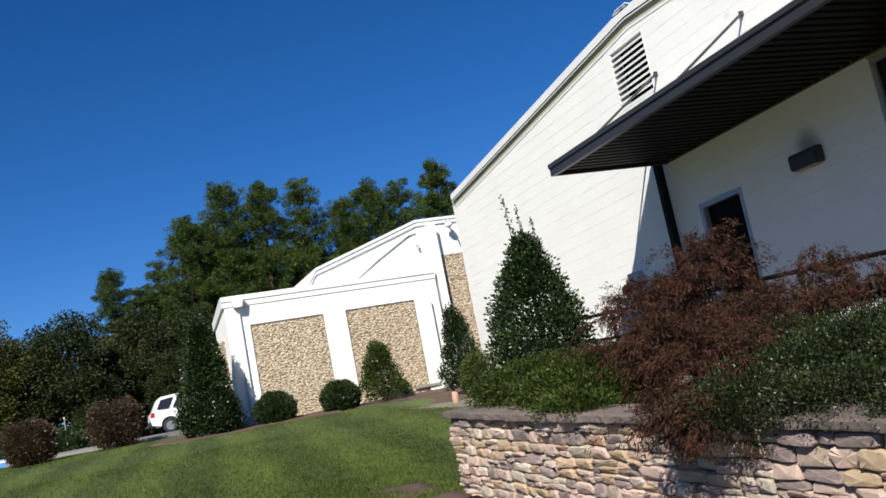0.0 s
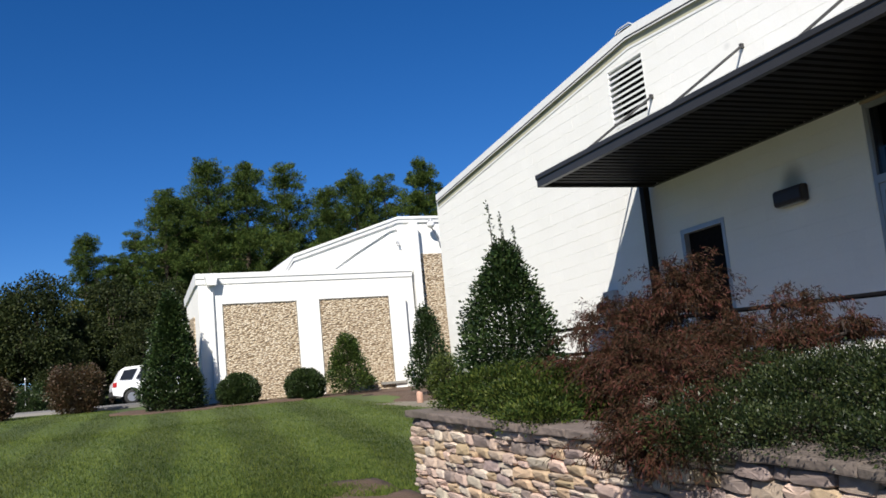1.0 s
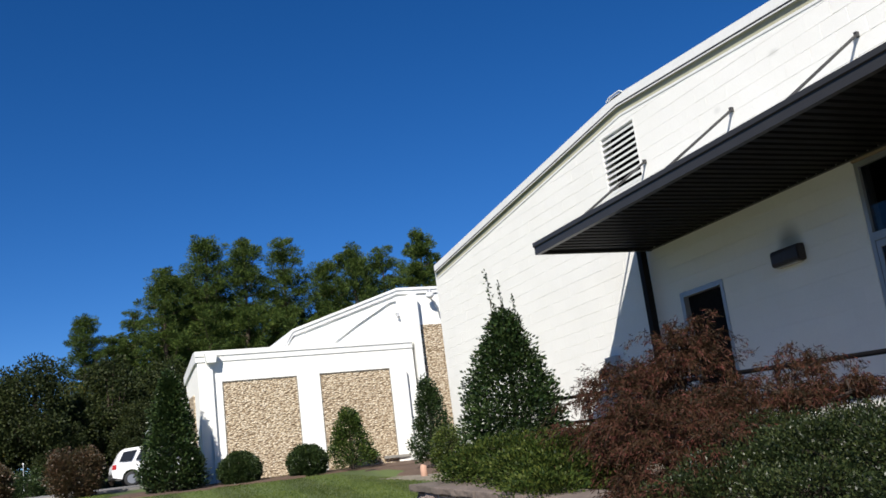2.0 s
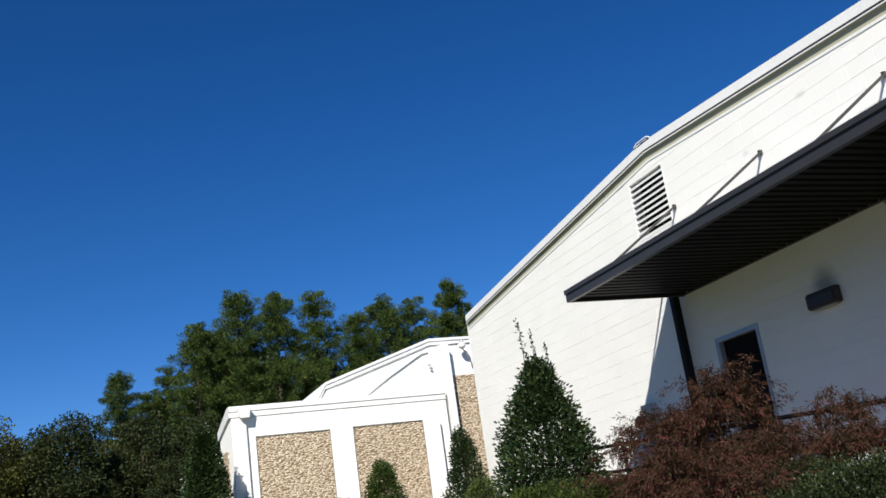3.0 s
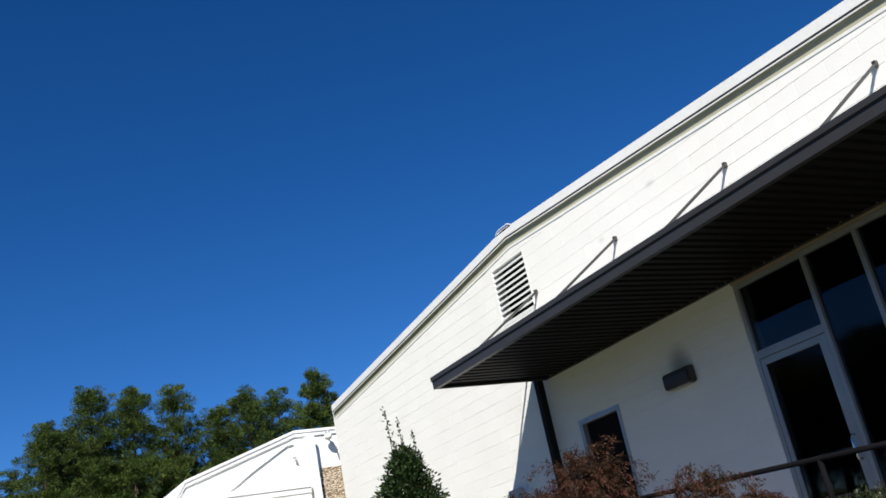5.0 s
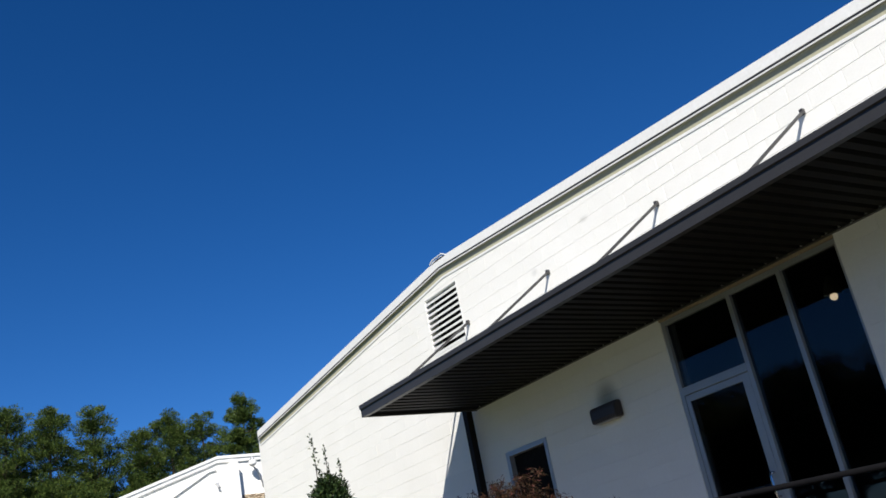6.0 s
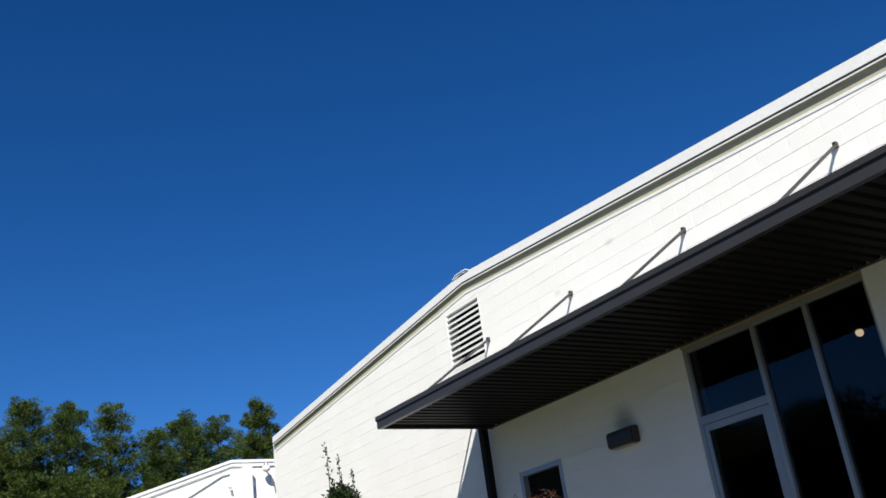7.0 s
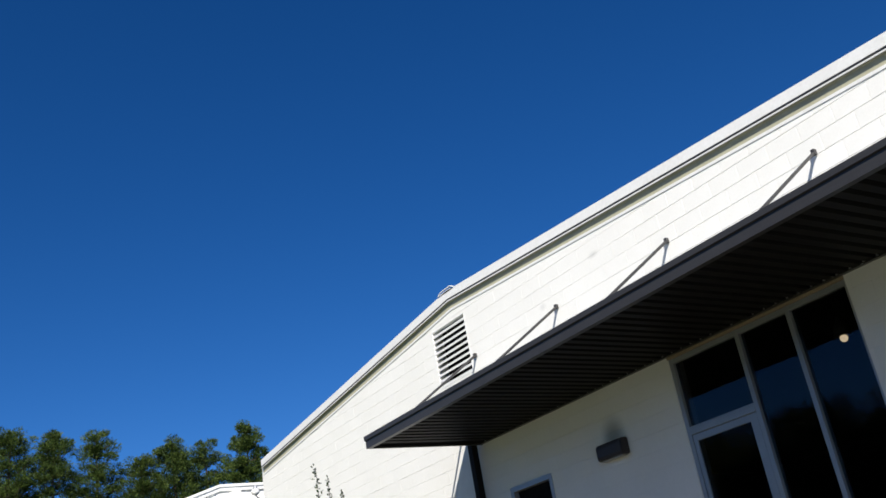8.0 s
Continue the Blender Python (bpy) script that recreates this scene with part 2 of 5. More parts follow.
def box_bm(x0, x1, y0, y1, z0, z1, bevel=0.0, bm=None):
    """A box between two corners, with bevelled edges."""
    bm2 = bmesh.new()
    bmesh.ops.create_cube(bm2, size=1)
    bmesh.ops.transform(bm2, matrix=Matrix.Translation(((x0 + x1) / 2, (y0 + y1) / 2, (z0 + z1) / 2))
                        @ Matrix.Diagonal((x1 - x0, y1 - y0, z1 - z0, 1)), verts=bm2.verts)
    if bevel:
        bmesh.ops.bevel(bm2, geom=bm2.edges[:], offset=bevel, segments=2, affect="EDGES", profile=0.6)
    if bm is None:
        return bm2
    me = bpy.data.meshes.new("tmp")
    bm2.to_mesh(me)
    bm2.free()
    bm.from_mesh(me)
    bpy.data.meshes.remove(me)
    return bm


def prism_bm(profile, axis, a, b):
    """A closed profile, drawn in the plane across axis, extruded from a to b."""
    bm = bmesh.new()
    place = {"x": lambda p, c: (c, p[0], p[1]), "y": lambda p, c: (p[0], c, p[1]), "z": lambda p, c: (p[0], p[1], c)}[axis]
    v0 = [bm.verts.new(place(p, a)) for p in profile]
    v1 = [bm.verts.new(place(p, b)) for p in profile]
    n = len(profile)
    bm.faces.new(v0)
    bm.faces.new(v1[::-1])
    for i in range(n):
        bm.faces.new((v0[i], v1[i], v1[(i + 1) % n], v0[(i + 1) % n]))
    bmesh.ops.recalc_face_normals(bm, faces=bm.faces)
    return bm


def rod_bm(points, radius, sides=8, bm=None):
    """A round bar along a line of points; radius may be one number or one a point."""
    bm = bm or bmesh.new()
    pts = [Vector(p) for p in points]
    rs = radius if isinstance(radius, (list, tuple)) else [radius] * len(pts)
    rings = []
    for i, p in enumerate(pts):
        d = (pts[min(i + 1, len(pts) - 1)] - pts[max(i - 1, 0)]).normalized()
        u = d.cross(Vector((0, 0, 1)) if abs(d.z) < 0.9 else Vector((1, 0, 0))).normalized()
        w = d.cross(u)
        rings.append([bm.verts.new(p + (u * math.cos(2 * math.pi * k / sides) + w * math.sin(2 * math.pi * k / sides)) * rs[i])
                      for k in range(sides)])
    for a, b in zip(rings, rings[1:]):
        for k in range(sides):
            bm.faces.new((a[k], a[(k + 1) % sides], b[(k + 1) % sides], b[k]))
    bm.faces.new(rings[0][::-1])
    bm.faces.new(rings[-1])
    return bm


def mesh_of(name, bm, mat, smooth=False):
    me = bpy.data.meshes.new(name)
    bmesh.ops.recalc_face_normals(bm, faces=bm.faces)
    bm.to_mesh(me)
    bm.free()
    if mat:
        me.materials.append(mat)
    if smooth:
        me.shade_smooth()
    return me


def part(name, bm, mat, parent=None, label="", smooth=False):
    ob = new(name, mesh_of(name, bm, mat, smooth))
    if parent:
        ob.parent = parent
    if label:
        tagged(ob, label)
    return ob


def thing(name, label, category, at=(0, 0, 0), group="", kind=""):
    e = new(name)
    e.matrix_basis = Matrix.Translation(at)
    return tagged(e, label, category, group, kind)


def cloud_mesh(name, pts, dirs, length, width, mat, seed, fold=0.25):
    """Leaves as small folded diamonds: one at each point, pointing along dirs."""
    rng = np.random.default_rng(seed)
    n = len(pts)
    d = dirs / (np.linalg.norm(dirs, axis=1, keepdims=True) + 1e-9)
    r = rng.normal(size=(n, 3))
    s = np.cross(d, r)
    s /= np.linalg.norm(s, axis=1, keepdims=True) + 1e-9
    nrm = np.cross(d, s)
    ln = (length * rng.uniform(0.65, 1.3, n))[:, None]
    wd = (width * rng.uniform(0.65, 1.3, n))[:, None]
    v = np.empty((n, 4, 3))
    v[:, 0] = pts
    v[:, 1] = pts + d * ln * 0.5 + s * wd * 0.5 + nrm * wd * fold
    v[:, 2] = pts + d * ln
    v[:, 3] = pts + d * ln * 0.5 - s * wd * 0.5 + nrm * wd * fold
    me = bpy.data.meshes.new(name)
    me.vertices.add(4 * n)
    me.vertices.foreach_set("co", v.reshape(-1).astype(np.float32))
    me.loops.add(4 * n)
    me.loops.foreach_set("vertex_index", np.arange(4 * n, dtype=np.int32))
    me.polygons.add(n)
    me.polygons.foreach_set("loop_start", np.arange(0, 4 * n, 4, dtype=np.int32))
    me.update(calc_edges=True)
    me.materials.append(mat)
    return me


def unit(rng, n):
    v = rng.normal(size=(n, 3))
    return v / np.linalg.norm(v, axis=1, keepdims=True)


# ---- the ground ----


def lawn_z(x, y):
    """The slope climbs away from the viewer and levels off past the buildings."""
    pts = ((-400, -3.0), (-20, -0.6), (0, 0.0), (7.4, 0.88), (12, 1.30), (20, 1.80), (24, 2.07), (30, 2.33), (36, 2.55), (43, 2.69), (57, 3.05), (78, 5.0), (130, 8.0), (2500, 8.0))
    for (a, za), (b, zb) in zip(pts, pts[1:]):
        if y <= b:
            return za + (zb - za) * (y - a) / (b - a)
    return pts[-1][1]


def axis_steps(stops):
    out = []
    for a, b, n in stops:
        out += [a + (b - a) * i / n for i in range(n)]
    return out + [stops[-1][1]]


def build_ground():
    xs = axis_steps(((-2500, -200, 6), (-200, -40, 8), (-40, -12, 14), (-12, 14, 52), (14, 60, 12), (60, 2500, 8)))
    ys = axis_steps(((-2500, -100, 5), (-100, -5, 10), (-5, 7, 24), (7, 30, 60), (30, 60, 20), (60, 200, 10), (200, 2500, 6)))
    bm = bmesh.new()
    grid = []
    for y in ys:
        row = []
        for x in xs:
            k = 0.05 if abs(x) < 60 and -10 < y < 60 else 0
            row.append(bm.verts.new((x, y, lawn_z(x, y) + k * noise.noise((x * 0.35, y * 0.35, 0)))))
        grid.append(row)
    for j in range(len(ys) - 1):
        for i in range(len(xs) - 1):
            bm.faces.new((grid[j][i], grid[j][i + 1], grid[j + 1][i + 1], grid[j + 1][i]))
    g = part("ground", bm, M_GRASS, smooth=True)
    tagged(g, "mown green lawn rising gently towards the buildings", "lawn", kind="structure")


def sheet(name, xs, ys, z_of, mat, label, category, kind="structure", drop=0.12):
    """A thin bed that follows z_of, with a skirt down into the ground."""
    bm = bmesh.new()
    grid = [[bm.verts.new((x, y, z_of(x, y))) for x in xs(y)] for y in ys]
    for j in range(len(grid) - 1):
        for i in range(len(grid[0]) - 1):
            bm.faces.new((grid[j][i], grid[j][i + 1], grid[j + 1][i + 1], grid[j + 1][i]))
    edge = [e for e in bm.edges if e.is_boundary]
    ext = bmesh.ops.extrude_edge_only(bm, edges=edge)
    bmesh.ops.translate(bm, vec=(0, 0, -drop), verts=[v for v in ext["geom"] if isinstance(v, bmesh.types.BMVert)])
    return tagged(part(name, bm, mat, smooth=True), label, category, kind=kind)


build_ground()

# ---- the hall with the gable wall (wall plane at x = WX) ----
WX = 8.3
# the near end runs on unseen, added to close off southern sky light
Y_FAR, Y_NEAR = 19.25, -8.0
RIDGE_Y, RIDGE_Z = 11.49, 6.805
FLOOR = 1.36
LOUVER = (11.205, 12.13, 5.44, 6.375)
DOOR = (9.925, 10.85, FLOOR, 3.625)
STORE = (5.05, 7.485, FLOOR, 4.34)


def roof_z(y):
    return RIDGE_Z - (0.096 * (y - RIDGE_Y) if y > RIDGE_Y else 0.066 * (RIDGE_Y - y))


def cut_rect(rects, hole):
    """What is left of rectangles (y0, y1, z0, z1) once hole is taken out."""
    out = []
    a0, a1, b0, b1 = hole
    for y0, y1, z0, z1 in rects:
        if y1 <= a0 or y0 >= a1 or z1 <= b0 or z0 >= b1:
            out.append((y0, y1, z0, z1))
            continue
        if y0 < a0:
            out.append((y0, a0, z0, z1))
        if y1 > a1:
            out.append((a1, y1, z0, z1))
        m0, m1 = max(y0, a0), min(y1, a1)
        if z0 < b0:
            out.append((m0, m1, z0, b0))
        if z1 > b1:
            out.append((m0, m1, b1, z1))
    return out


def build_hall_wall():
    rects = [(Y_NEAR, Y_FAR, 0.0, 5.3)]
    for hole in (LOUVER, DOOR, STORE):
        rects = cut_rect(rects, hole)
    bm = bmesh.new()
    for y0, y1, z0, z1 in rects:
        box_bm(WX + 0.006, WX + 0.25, y0, y1, z0, z1, bm=bm)
    # gable head above, around the louver
    for y0, y1 in ((Y_NEAR, LOUVER[0]), (LOUVER[1], Y_FAR)):
        prof = [(y0, 5.3), (y1, 5.3), (y1, roof_z(y1) - 0.05)]
        if y0 < RIDGE_Y < y1:
            prof.append((RIDGE_Y, RIDGE_Z - 0.05))
        prof.append((y0, roof_z(y0) - 0.05))
        me = mesh_of("tmp", prism_bm(prof, "x", WX + 0.006, WX + 0.25), None)
        bm.from_mesh(me)
        bpy.data.meshes.remove(me)
    prof = [(LOUVER[0], LOUVER[3]), (LOUVER[1], LOUVER[3]), (LOUVER[1], roof_z(LOUVER[1]) - 0.05), (RIDGE_Y, RIDGE_Z - 0.05), (LOUVER[0], roof_z(LOUVER[0]) - 0.05)]
    me = mesh_of("tmp", prism_bm(prof, "x", WX + 0.006, WX + 0.25), None)
    bm.from_mesh(me)
    bpy.data.meshes.remove(me)
    w = part("wall_west", bm, M_JOINT)
    tagged(w, "white painted concrete block gable wall of the hall", "wall", kind="structure")
    # closing walls of the hall
    for name, b in (("wall_north", box_bm(WX + 0.25, 24, Y_FAR - 0.25, Y_FAR, 0, 5.98)),
                    ("wall_south", box_bm(WX + 0.25, 24, Y_NEAR, Y_NEAR + 0.25, 0, 5.4)),
                    ("wall_east", box_bm(23.75, 24, Y_NEAR + 0.25, Y_FAR - 0.25, 0, 5.4))):
        tagged(part(name, b, M_WHITE), "white painted side wall of the hall", "wall", kind="structure")
    # floor and ceiling carry the darkness of the unlit hall as colour
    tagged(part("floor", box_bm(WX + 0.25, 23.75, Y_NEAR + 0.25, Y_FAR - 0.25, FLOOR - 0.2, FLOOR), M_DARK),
           "bare concrete floor coloured near-black for the unlit hall", "floor", kind="structure")
    tagged(part("ceiling", box_bm(WX + 0.25, 23.75, Y_NEAR + 0.25, Y_FAR - 0.25, 5.2, 5.28), M_DARK), "plain ceiling coloured near-black for the unlit hall", "ceiling", kind="structure")
    return w


HALL = build_hall_wall()


def build_hall_roof():
    e = thing("hall_roof", "low-pitched metal roof with white fascia and shaded olive soffit", "roof", kind="structure")
    fx = WX - 0.05
    y0, y1 = Y_NEAR - 0.1, Y_FAR - 0.1

    def band(name, xa, xb, top, bottom, mat, label=""):
        prof = [(y0, roof_z(y0) + bottom), (RIDGE_Y, RIDGE_Z + bottom), (y1, roof_z(y1) + bottom),
                (y1, roof_z(y1) + top), (RIDGE_Y, RIDGE_Z + top), (y0, roof_z(y0) + top)]
        part(name, prism_bm(prof, "x", xa, xb), mat, e, label)

    band("roof_sheet", fx + 0.02, 24.2, 0.02, -0.03, M_ROOF)
    band("fascia", fx, fx + 0.03, 0.03, -0.098, M_TRIM, "white painted fascia board")
    # dark metal colour makes the shadow line under the fascia
    band("fascia_groove", fx + 0.008, fx + 0.03, -0.098, -0.130, M_BRONZE, "dark shadow groove")
    band("drip_edge", fx - 0.004, fx + 0.012, -0.130, -0.144, M_TRIM)
    band("soffit", fx + 0.03, WX - 0.006, -0.125, -0.146, M_SOFFIT, "soffit board in shaded olive")
    band("frieze", WX - 0.006, WX + 0.004, -0.146, -0.248, M_SOFFIT, "frieze board in shaded olive")
    band("wall_trim", WX - 0.010, WX + 0.004, -0.250, -0.284, M_TRIM, "white trim strip under the frieze")
    # bent ridge cap
    cap = rod_bm([(fx - 0.005, RIDGE_Y + 0.22, RIDGE_Z + 0.02), (fx - 0.005, RIDGE_Y + 0.14, RIDGE_Z + 0.06),
                  (fx - 0.005, RIDGE_Y - 0.14, RIDGE_Z + 0.06), (fx - 0.005, RIDGE_Y - 0.22, RIDGE_Z + 0.02)], 0.012, 6)
    part("ridge_cap", cap, M_TRIM, e, "bent white ridge cap")
    part("ridge_sheet", prism_bm([(RIDGE_Y - 0.22, RIDGE_Z + 0.0), (RIDGE_Y + 0.22, RIDGE_Z + 0.0), (RIDGE_Y + 0.14, RIDGE_Z + 0.035), (RIDGE_Y - 0.14, RIDGE_Z + 0.035)], "x", fx, 24.2), M_TRIM, e)


build_hall_roof()


def build_louver():
    y0, y1, z0, z1 = LOUVER
    e = thing("louver_vent", "white metal louver vent with dark gaps set in the gable", "vent")
    # near-black sheet stands for the shade behind the slats
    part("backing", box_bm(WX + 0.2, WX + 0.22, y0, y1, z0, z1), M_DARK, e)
    for a, b, c, d in ((y0, y0 + 0.012, z0, z1), (y1 - 0.012, y1, z0, z1), (y0 + 0.012, y1 - 0.012, z0, z0 + 0.012), (y0 + 0.012, y1 - 0.012, z1 - 0.012, z1)):
        part("frame", box_bm(WX - 0.004, WX + 0.15, a, b, c, d, 0.003), M_TRIM, e)
    n = 10
    step = (z1 - z0 - 0.03) / n
    for i in range(n):
        z = z0 + 0.014 + step * i
        prof = [(WX + 0.0, z + 0.002), (WX + 0.006, z + 0.002), (WX + 0.11, z + step * 0.95), (WX + 0.1, z + step * 0.95), (WX, z + 0.036)]
        part("slat", prism_bm(prof, "y", y0 + 0.013, y1 - 0.013), M_TRIM, e)


build_louver()

# ---- canopy ----
# canopy extended out of view to y -6 to block sky light
CAN_Y0, CAN_Y1 = -6.0, 11.33
CAN_X = 6.4
CAN_Z = 4.38


def build_canopy():
    e = thing("canopy", "dark bronze metal entrance canopy hung on tie rods from the wall", "canopy")
    # folded front channel with a lip
    prof = [(CAN_X, CAN_Z - 0.02), (CAN_X + 0.07, CAN_Z - 0.02), (CAN_X + 0.07, CAN_Z), (CAN_X + 0.015, CAN_Z), (CAN_X + 0.015, CAN_Z + 0.125),
            (CAN_X + 0.07, CAN_Z + 0.125), (CAN_X + 0.07, CAN_Z + 0.145), (CAN_X - 0.02, CAN_Z + 0.145), (CAN_X - 0.02, CAN_Z + 0.09), (CAN_X, CAN_Z + 0.08)]
    part("front_channel", prism_bm(prof, "y", CAN_Y0, CAN_Y1), M_BRONZE, e, "folded dark bronze fascia channel")
    for y in (CAN_Y0, CAN_Y1 - 0.03):
        part("end_channel", box_bm(CAN_X + 0.07, WX - 0.002, y, y + 0.03, CAN_Z - 0.02, CAN_Z + 0.145, 0.003), M_BRONZE, e)
        # unseen end panel added so the shade edge starts higher on the wall
        part("shade_panel", prism_bm([(WX - 1.3, CAN_Z + 0.146), (WX - 0.002, CAN_Z + 0.146), (WX - 0.002, CAN_Z + 0.56)], "y", y, y + 0.03), M_BRONZE, e)
    # unseen sloping sheet added to shape the canopy's shade edge on the wall
    part("shade_sheet", prism_bm([(WX - 1.3, CAN_Z + 0.147), (WX - 0.003, CAN_Z + 0.562), (WX - 0.003, CAN_Z + 0.567), (WX - 1.3, CAN_Z + 0.152)], "y", CAN_Y0, CAN_Y1), M_ROOF, e, "grey metal sheet added to cast shade")
    # ribbed deck
    pitch, n = 0.152, int((CAN_Y1 - CAN_Y0 - 0.06) / 0.152)
    line = []
    for i in range(n):
        y = CAN_Y0 + 0.03 + pitch * i
        line += [(y, CAN_Z + 0.005), (y + 0.085, CAN_Z + 0.005), (y + 0.1, CAN_Z + 0.045), (y + 0.137, CAN_Z + 0.045)]
    line.append((CAN_Y1 - 0.03, CAN_Z + 0.005))
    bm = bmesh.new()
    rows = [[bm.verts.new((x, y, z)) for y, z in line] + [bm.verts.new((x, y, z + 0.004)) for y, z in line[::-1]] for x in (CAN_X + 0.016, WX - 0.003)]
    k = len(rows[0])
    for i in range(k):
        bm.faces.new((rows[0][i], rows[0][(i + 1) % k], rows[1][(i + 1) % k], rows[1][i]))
    part("deck", bm, M_DECK, e, "ribbed metal decking darkened for underside shade")
    part("wall_angle", box_bm(WX - 0.05, WX - 0.002, CAN_Y0 + 0.03, CAN_Y1 - 0.03, CAN_Z - 0.012, CAN_Z + 0.003), M_BRONZE, e)
    for y in (-5.6, -3.5, -1.4, 0.7, 2.8, 4.89, 7.01, 9.11, 11.07):
        rod = part("tie_rod", rod_bm([(WX - 0.02, y, 5.64), (CAN_X + 0.22, y, CAN_Z + 0.13)], 0.018), M_BRONZE, e)
        part("wall_bracket", box_bm(WX - 0.05, WX - 0.001, y - 0.02, y + 0.02, 5.61, 5.67, 0.004), M_BRONZE, rod)
    for i in range(11):
        y = 2.9 + 0.37 * i + 0.08 * math.sin(i * 3.1)
        part("bolt", box_bm(WX - 0.085, WX - 0.06, y, y + 0.025, CAN_Z - 0.012, CAN_Z + 0.004), M_STEEL, e, "bright bolt head")
    # pipe stands in sun; the deck's black puts shade into its colour
    part("downpipe", box_bm(WX - 0.18, WX - 0.08, 11.335, 11.445, 1.45, 4.40, 0.008), M_DECK, e, "square downpipe darkened to black for shade")


build_canopy()

# ---- entrance: glazed front, side door, wall lamp ----
M_TAN = material("tan_header", (0.36, 0.29, 0.19), 0.8, 0, (0.28, 0.22, 0.14), 3, 40, 0.2)
M_LENS = material("lamp_lens", (0.30, 0.28, 0.23), 0.3, 0, (0.24, 0.22, 0.18), 4, 60, 0.05)


def build_storefront():
    y0, y1, z0, z1 = STORE
    e = thing("storefront", "aluminium framed glass entrance with single door and tall sidelights", "storefront")
    m1, m2, w = 6.47, 5.78, 0.055
    fx0, fx1 = WX + 0.012, WX + 0.115
    part("header", box_bm(WX - 0.01, WX + 0.2, y0, y1, z1 - 0.002, CAN_Z - 0.014), M_TAN, e, "tan painted header strip")
    for a, b in ((y0, y0 + 0.03), (m2 - w / 2, m2 + w / 2), (m1 - w / 2, m1 + w / 2), (y1 - w, y1)):
        part("mullion", box_bm(fx0, fx1, a, b, z0, z1 - 0.004, 0.004), M_ALU, e)
    spans = ((y0 + 0.03, m2 - w / 2), (m2 + w / 2, m1 - w / 2), (m1 + w / 2, y1 - w))
    for a, b in spans:
        part("rail", box_bm(fx0 + 0.002, fx1 - 0.002, a, b, z1 - 0.06, z1 - 0.006, 0.003), M_ALU, e)
        part("sill", box_bm(fx0 + 0.002, fx1 - 0.002, a, b, z0, z0 + 0.08, 0.003), M_ALU, e)
    for a, b in spans[:2]:
        pane = part("pane", box_bm(WX + 0.055, WX + 0.065, a, b, z0 + 0.08, z1 - 0.06), M_GLASS, e)
    a, b = spans[2]
    part("transom_bar", box_bm(fx0 - 0.004, fx1, a, b, 3.45, 3.54, 0.004), M_ALU, e)
    part("pane", box_bm(WX + 0.055, WX + 0.065, a, b, 3.54, z1 - 0.06), M_GLASS, e)
    d = part("door", box_bm(fx0 + 0.006, fx0 + 0.05, a + 0.006, a + 0.105, z0 + 0.085, 3.444, 0.003), M_ALU, e, "narrow stile aluminium glass door")
    part("stile", box_bm(fx0 + 0.006, fx0 + 0.05, b - 0.06, b - 0.006, z0 + 0.085, 3.444, 0.003), M_ALU, d)
    part("top_rail", box_bm(fx0 + 0.006, fx0 + 0.05, a + 0.105, b - 0.06, 3.37, 3.444, 0.003), M_ALU, d)
    part("bottom_rail", box_bm(fx0 + 0.006, fx0 + 0.05, a + 0.105, b - 0.06, z0 + 0.085, z0 + 0.26, 0.003), M_ALU, d)
    part("push_bar", box_bm(fx0 + 0.05, fx0 + 0.075, a + 0.105, b - 0.06, 2.27, 2.31, 0.004), M_ALU, d)
    part("door_pane", box_bm(WX + 0.034, WX + 0.042, a + 0.1, b - 0.055, z0 + 0.255, 3.375), M_GLASS, d)
    hy = a + 0.06
    part("pull_handle", rod_bm([(fx0 + 0.01, hy, 2.40), (fx0 - 0.05, hy, 2.40), (fx0 - 0.055, hy, 2.36), (fx0 - 0.055, hy, 2.20), (fx0 - 0.05, hy, 2.16), (fx0 + 0.01, hy, 2.16)], 0.013), M_STEEL, d, "bright steel pull handle", True)


def build_side_door():
    y0, y1, z0, z1 = DOOR
    e = thing("side_door", "dark doorway in a grey metal frame in the block wall", "door")
    for a, b, c, d in ((y0, y0 + 0.06, z0, z1), (y1 - 0.075, y1, z0, z1), (y0 + 0.06, y1 - 0.075, z1 - 0.065, z1)):
        part("frame", box_bm(WX - 0.012, WX + 0.14, a, b, c, d, 0.005), M_ALU, e)
    leaf = part("leaf", box_bm(WX + 0.07, WX + 0.11, y0 + 0.062, y1 - 0.077, z0 + 0.01, z1 - 0.067, 0.003), M_DARK, e, "near-black door leaf")
    part("knob", rod_bm([(WX + 0.07, y0 + 0.12, 2.3), (WX + 0.03, y0 + 0.12, 2.3), (WX + 0.0, y0 + 0.12, 2.3)], [0.014, 0.014, 0.03]), M_STEEL, leaf)


def build_wall_lamp():
    e = thing("wall_lamp", "brown box-shaped wall lamp with a pale lens below", "lamp")
    prof = [(WX - 0.002, 3.50), (WX - 0.002, 3.70), (WX - 0.08, 3.70), (WX - 0.12, 3.69), (WX - 0.135, 3.66), (WX - 0.135, 3.53), (WX - 0.12, 3.50)]
    bm = prism_bm(prof, "y", 8.40, 8.86)
    bmesh.ops.bevel(bm, geom=bm.edges[:], offset=0.012, segments=2, affect="EDGES")
    part("housing", bm, M_FIX, e)
    part("lens", box_bm(WX - 0.11, WX - 0.02, 8.44, 8.82, 3.487, 3.502, 0.004), M_LENS, e, "pale lamp lens")


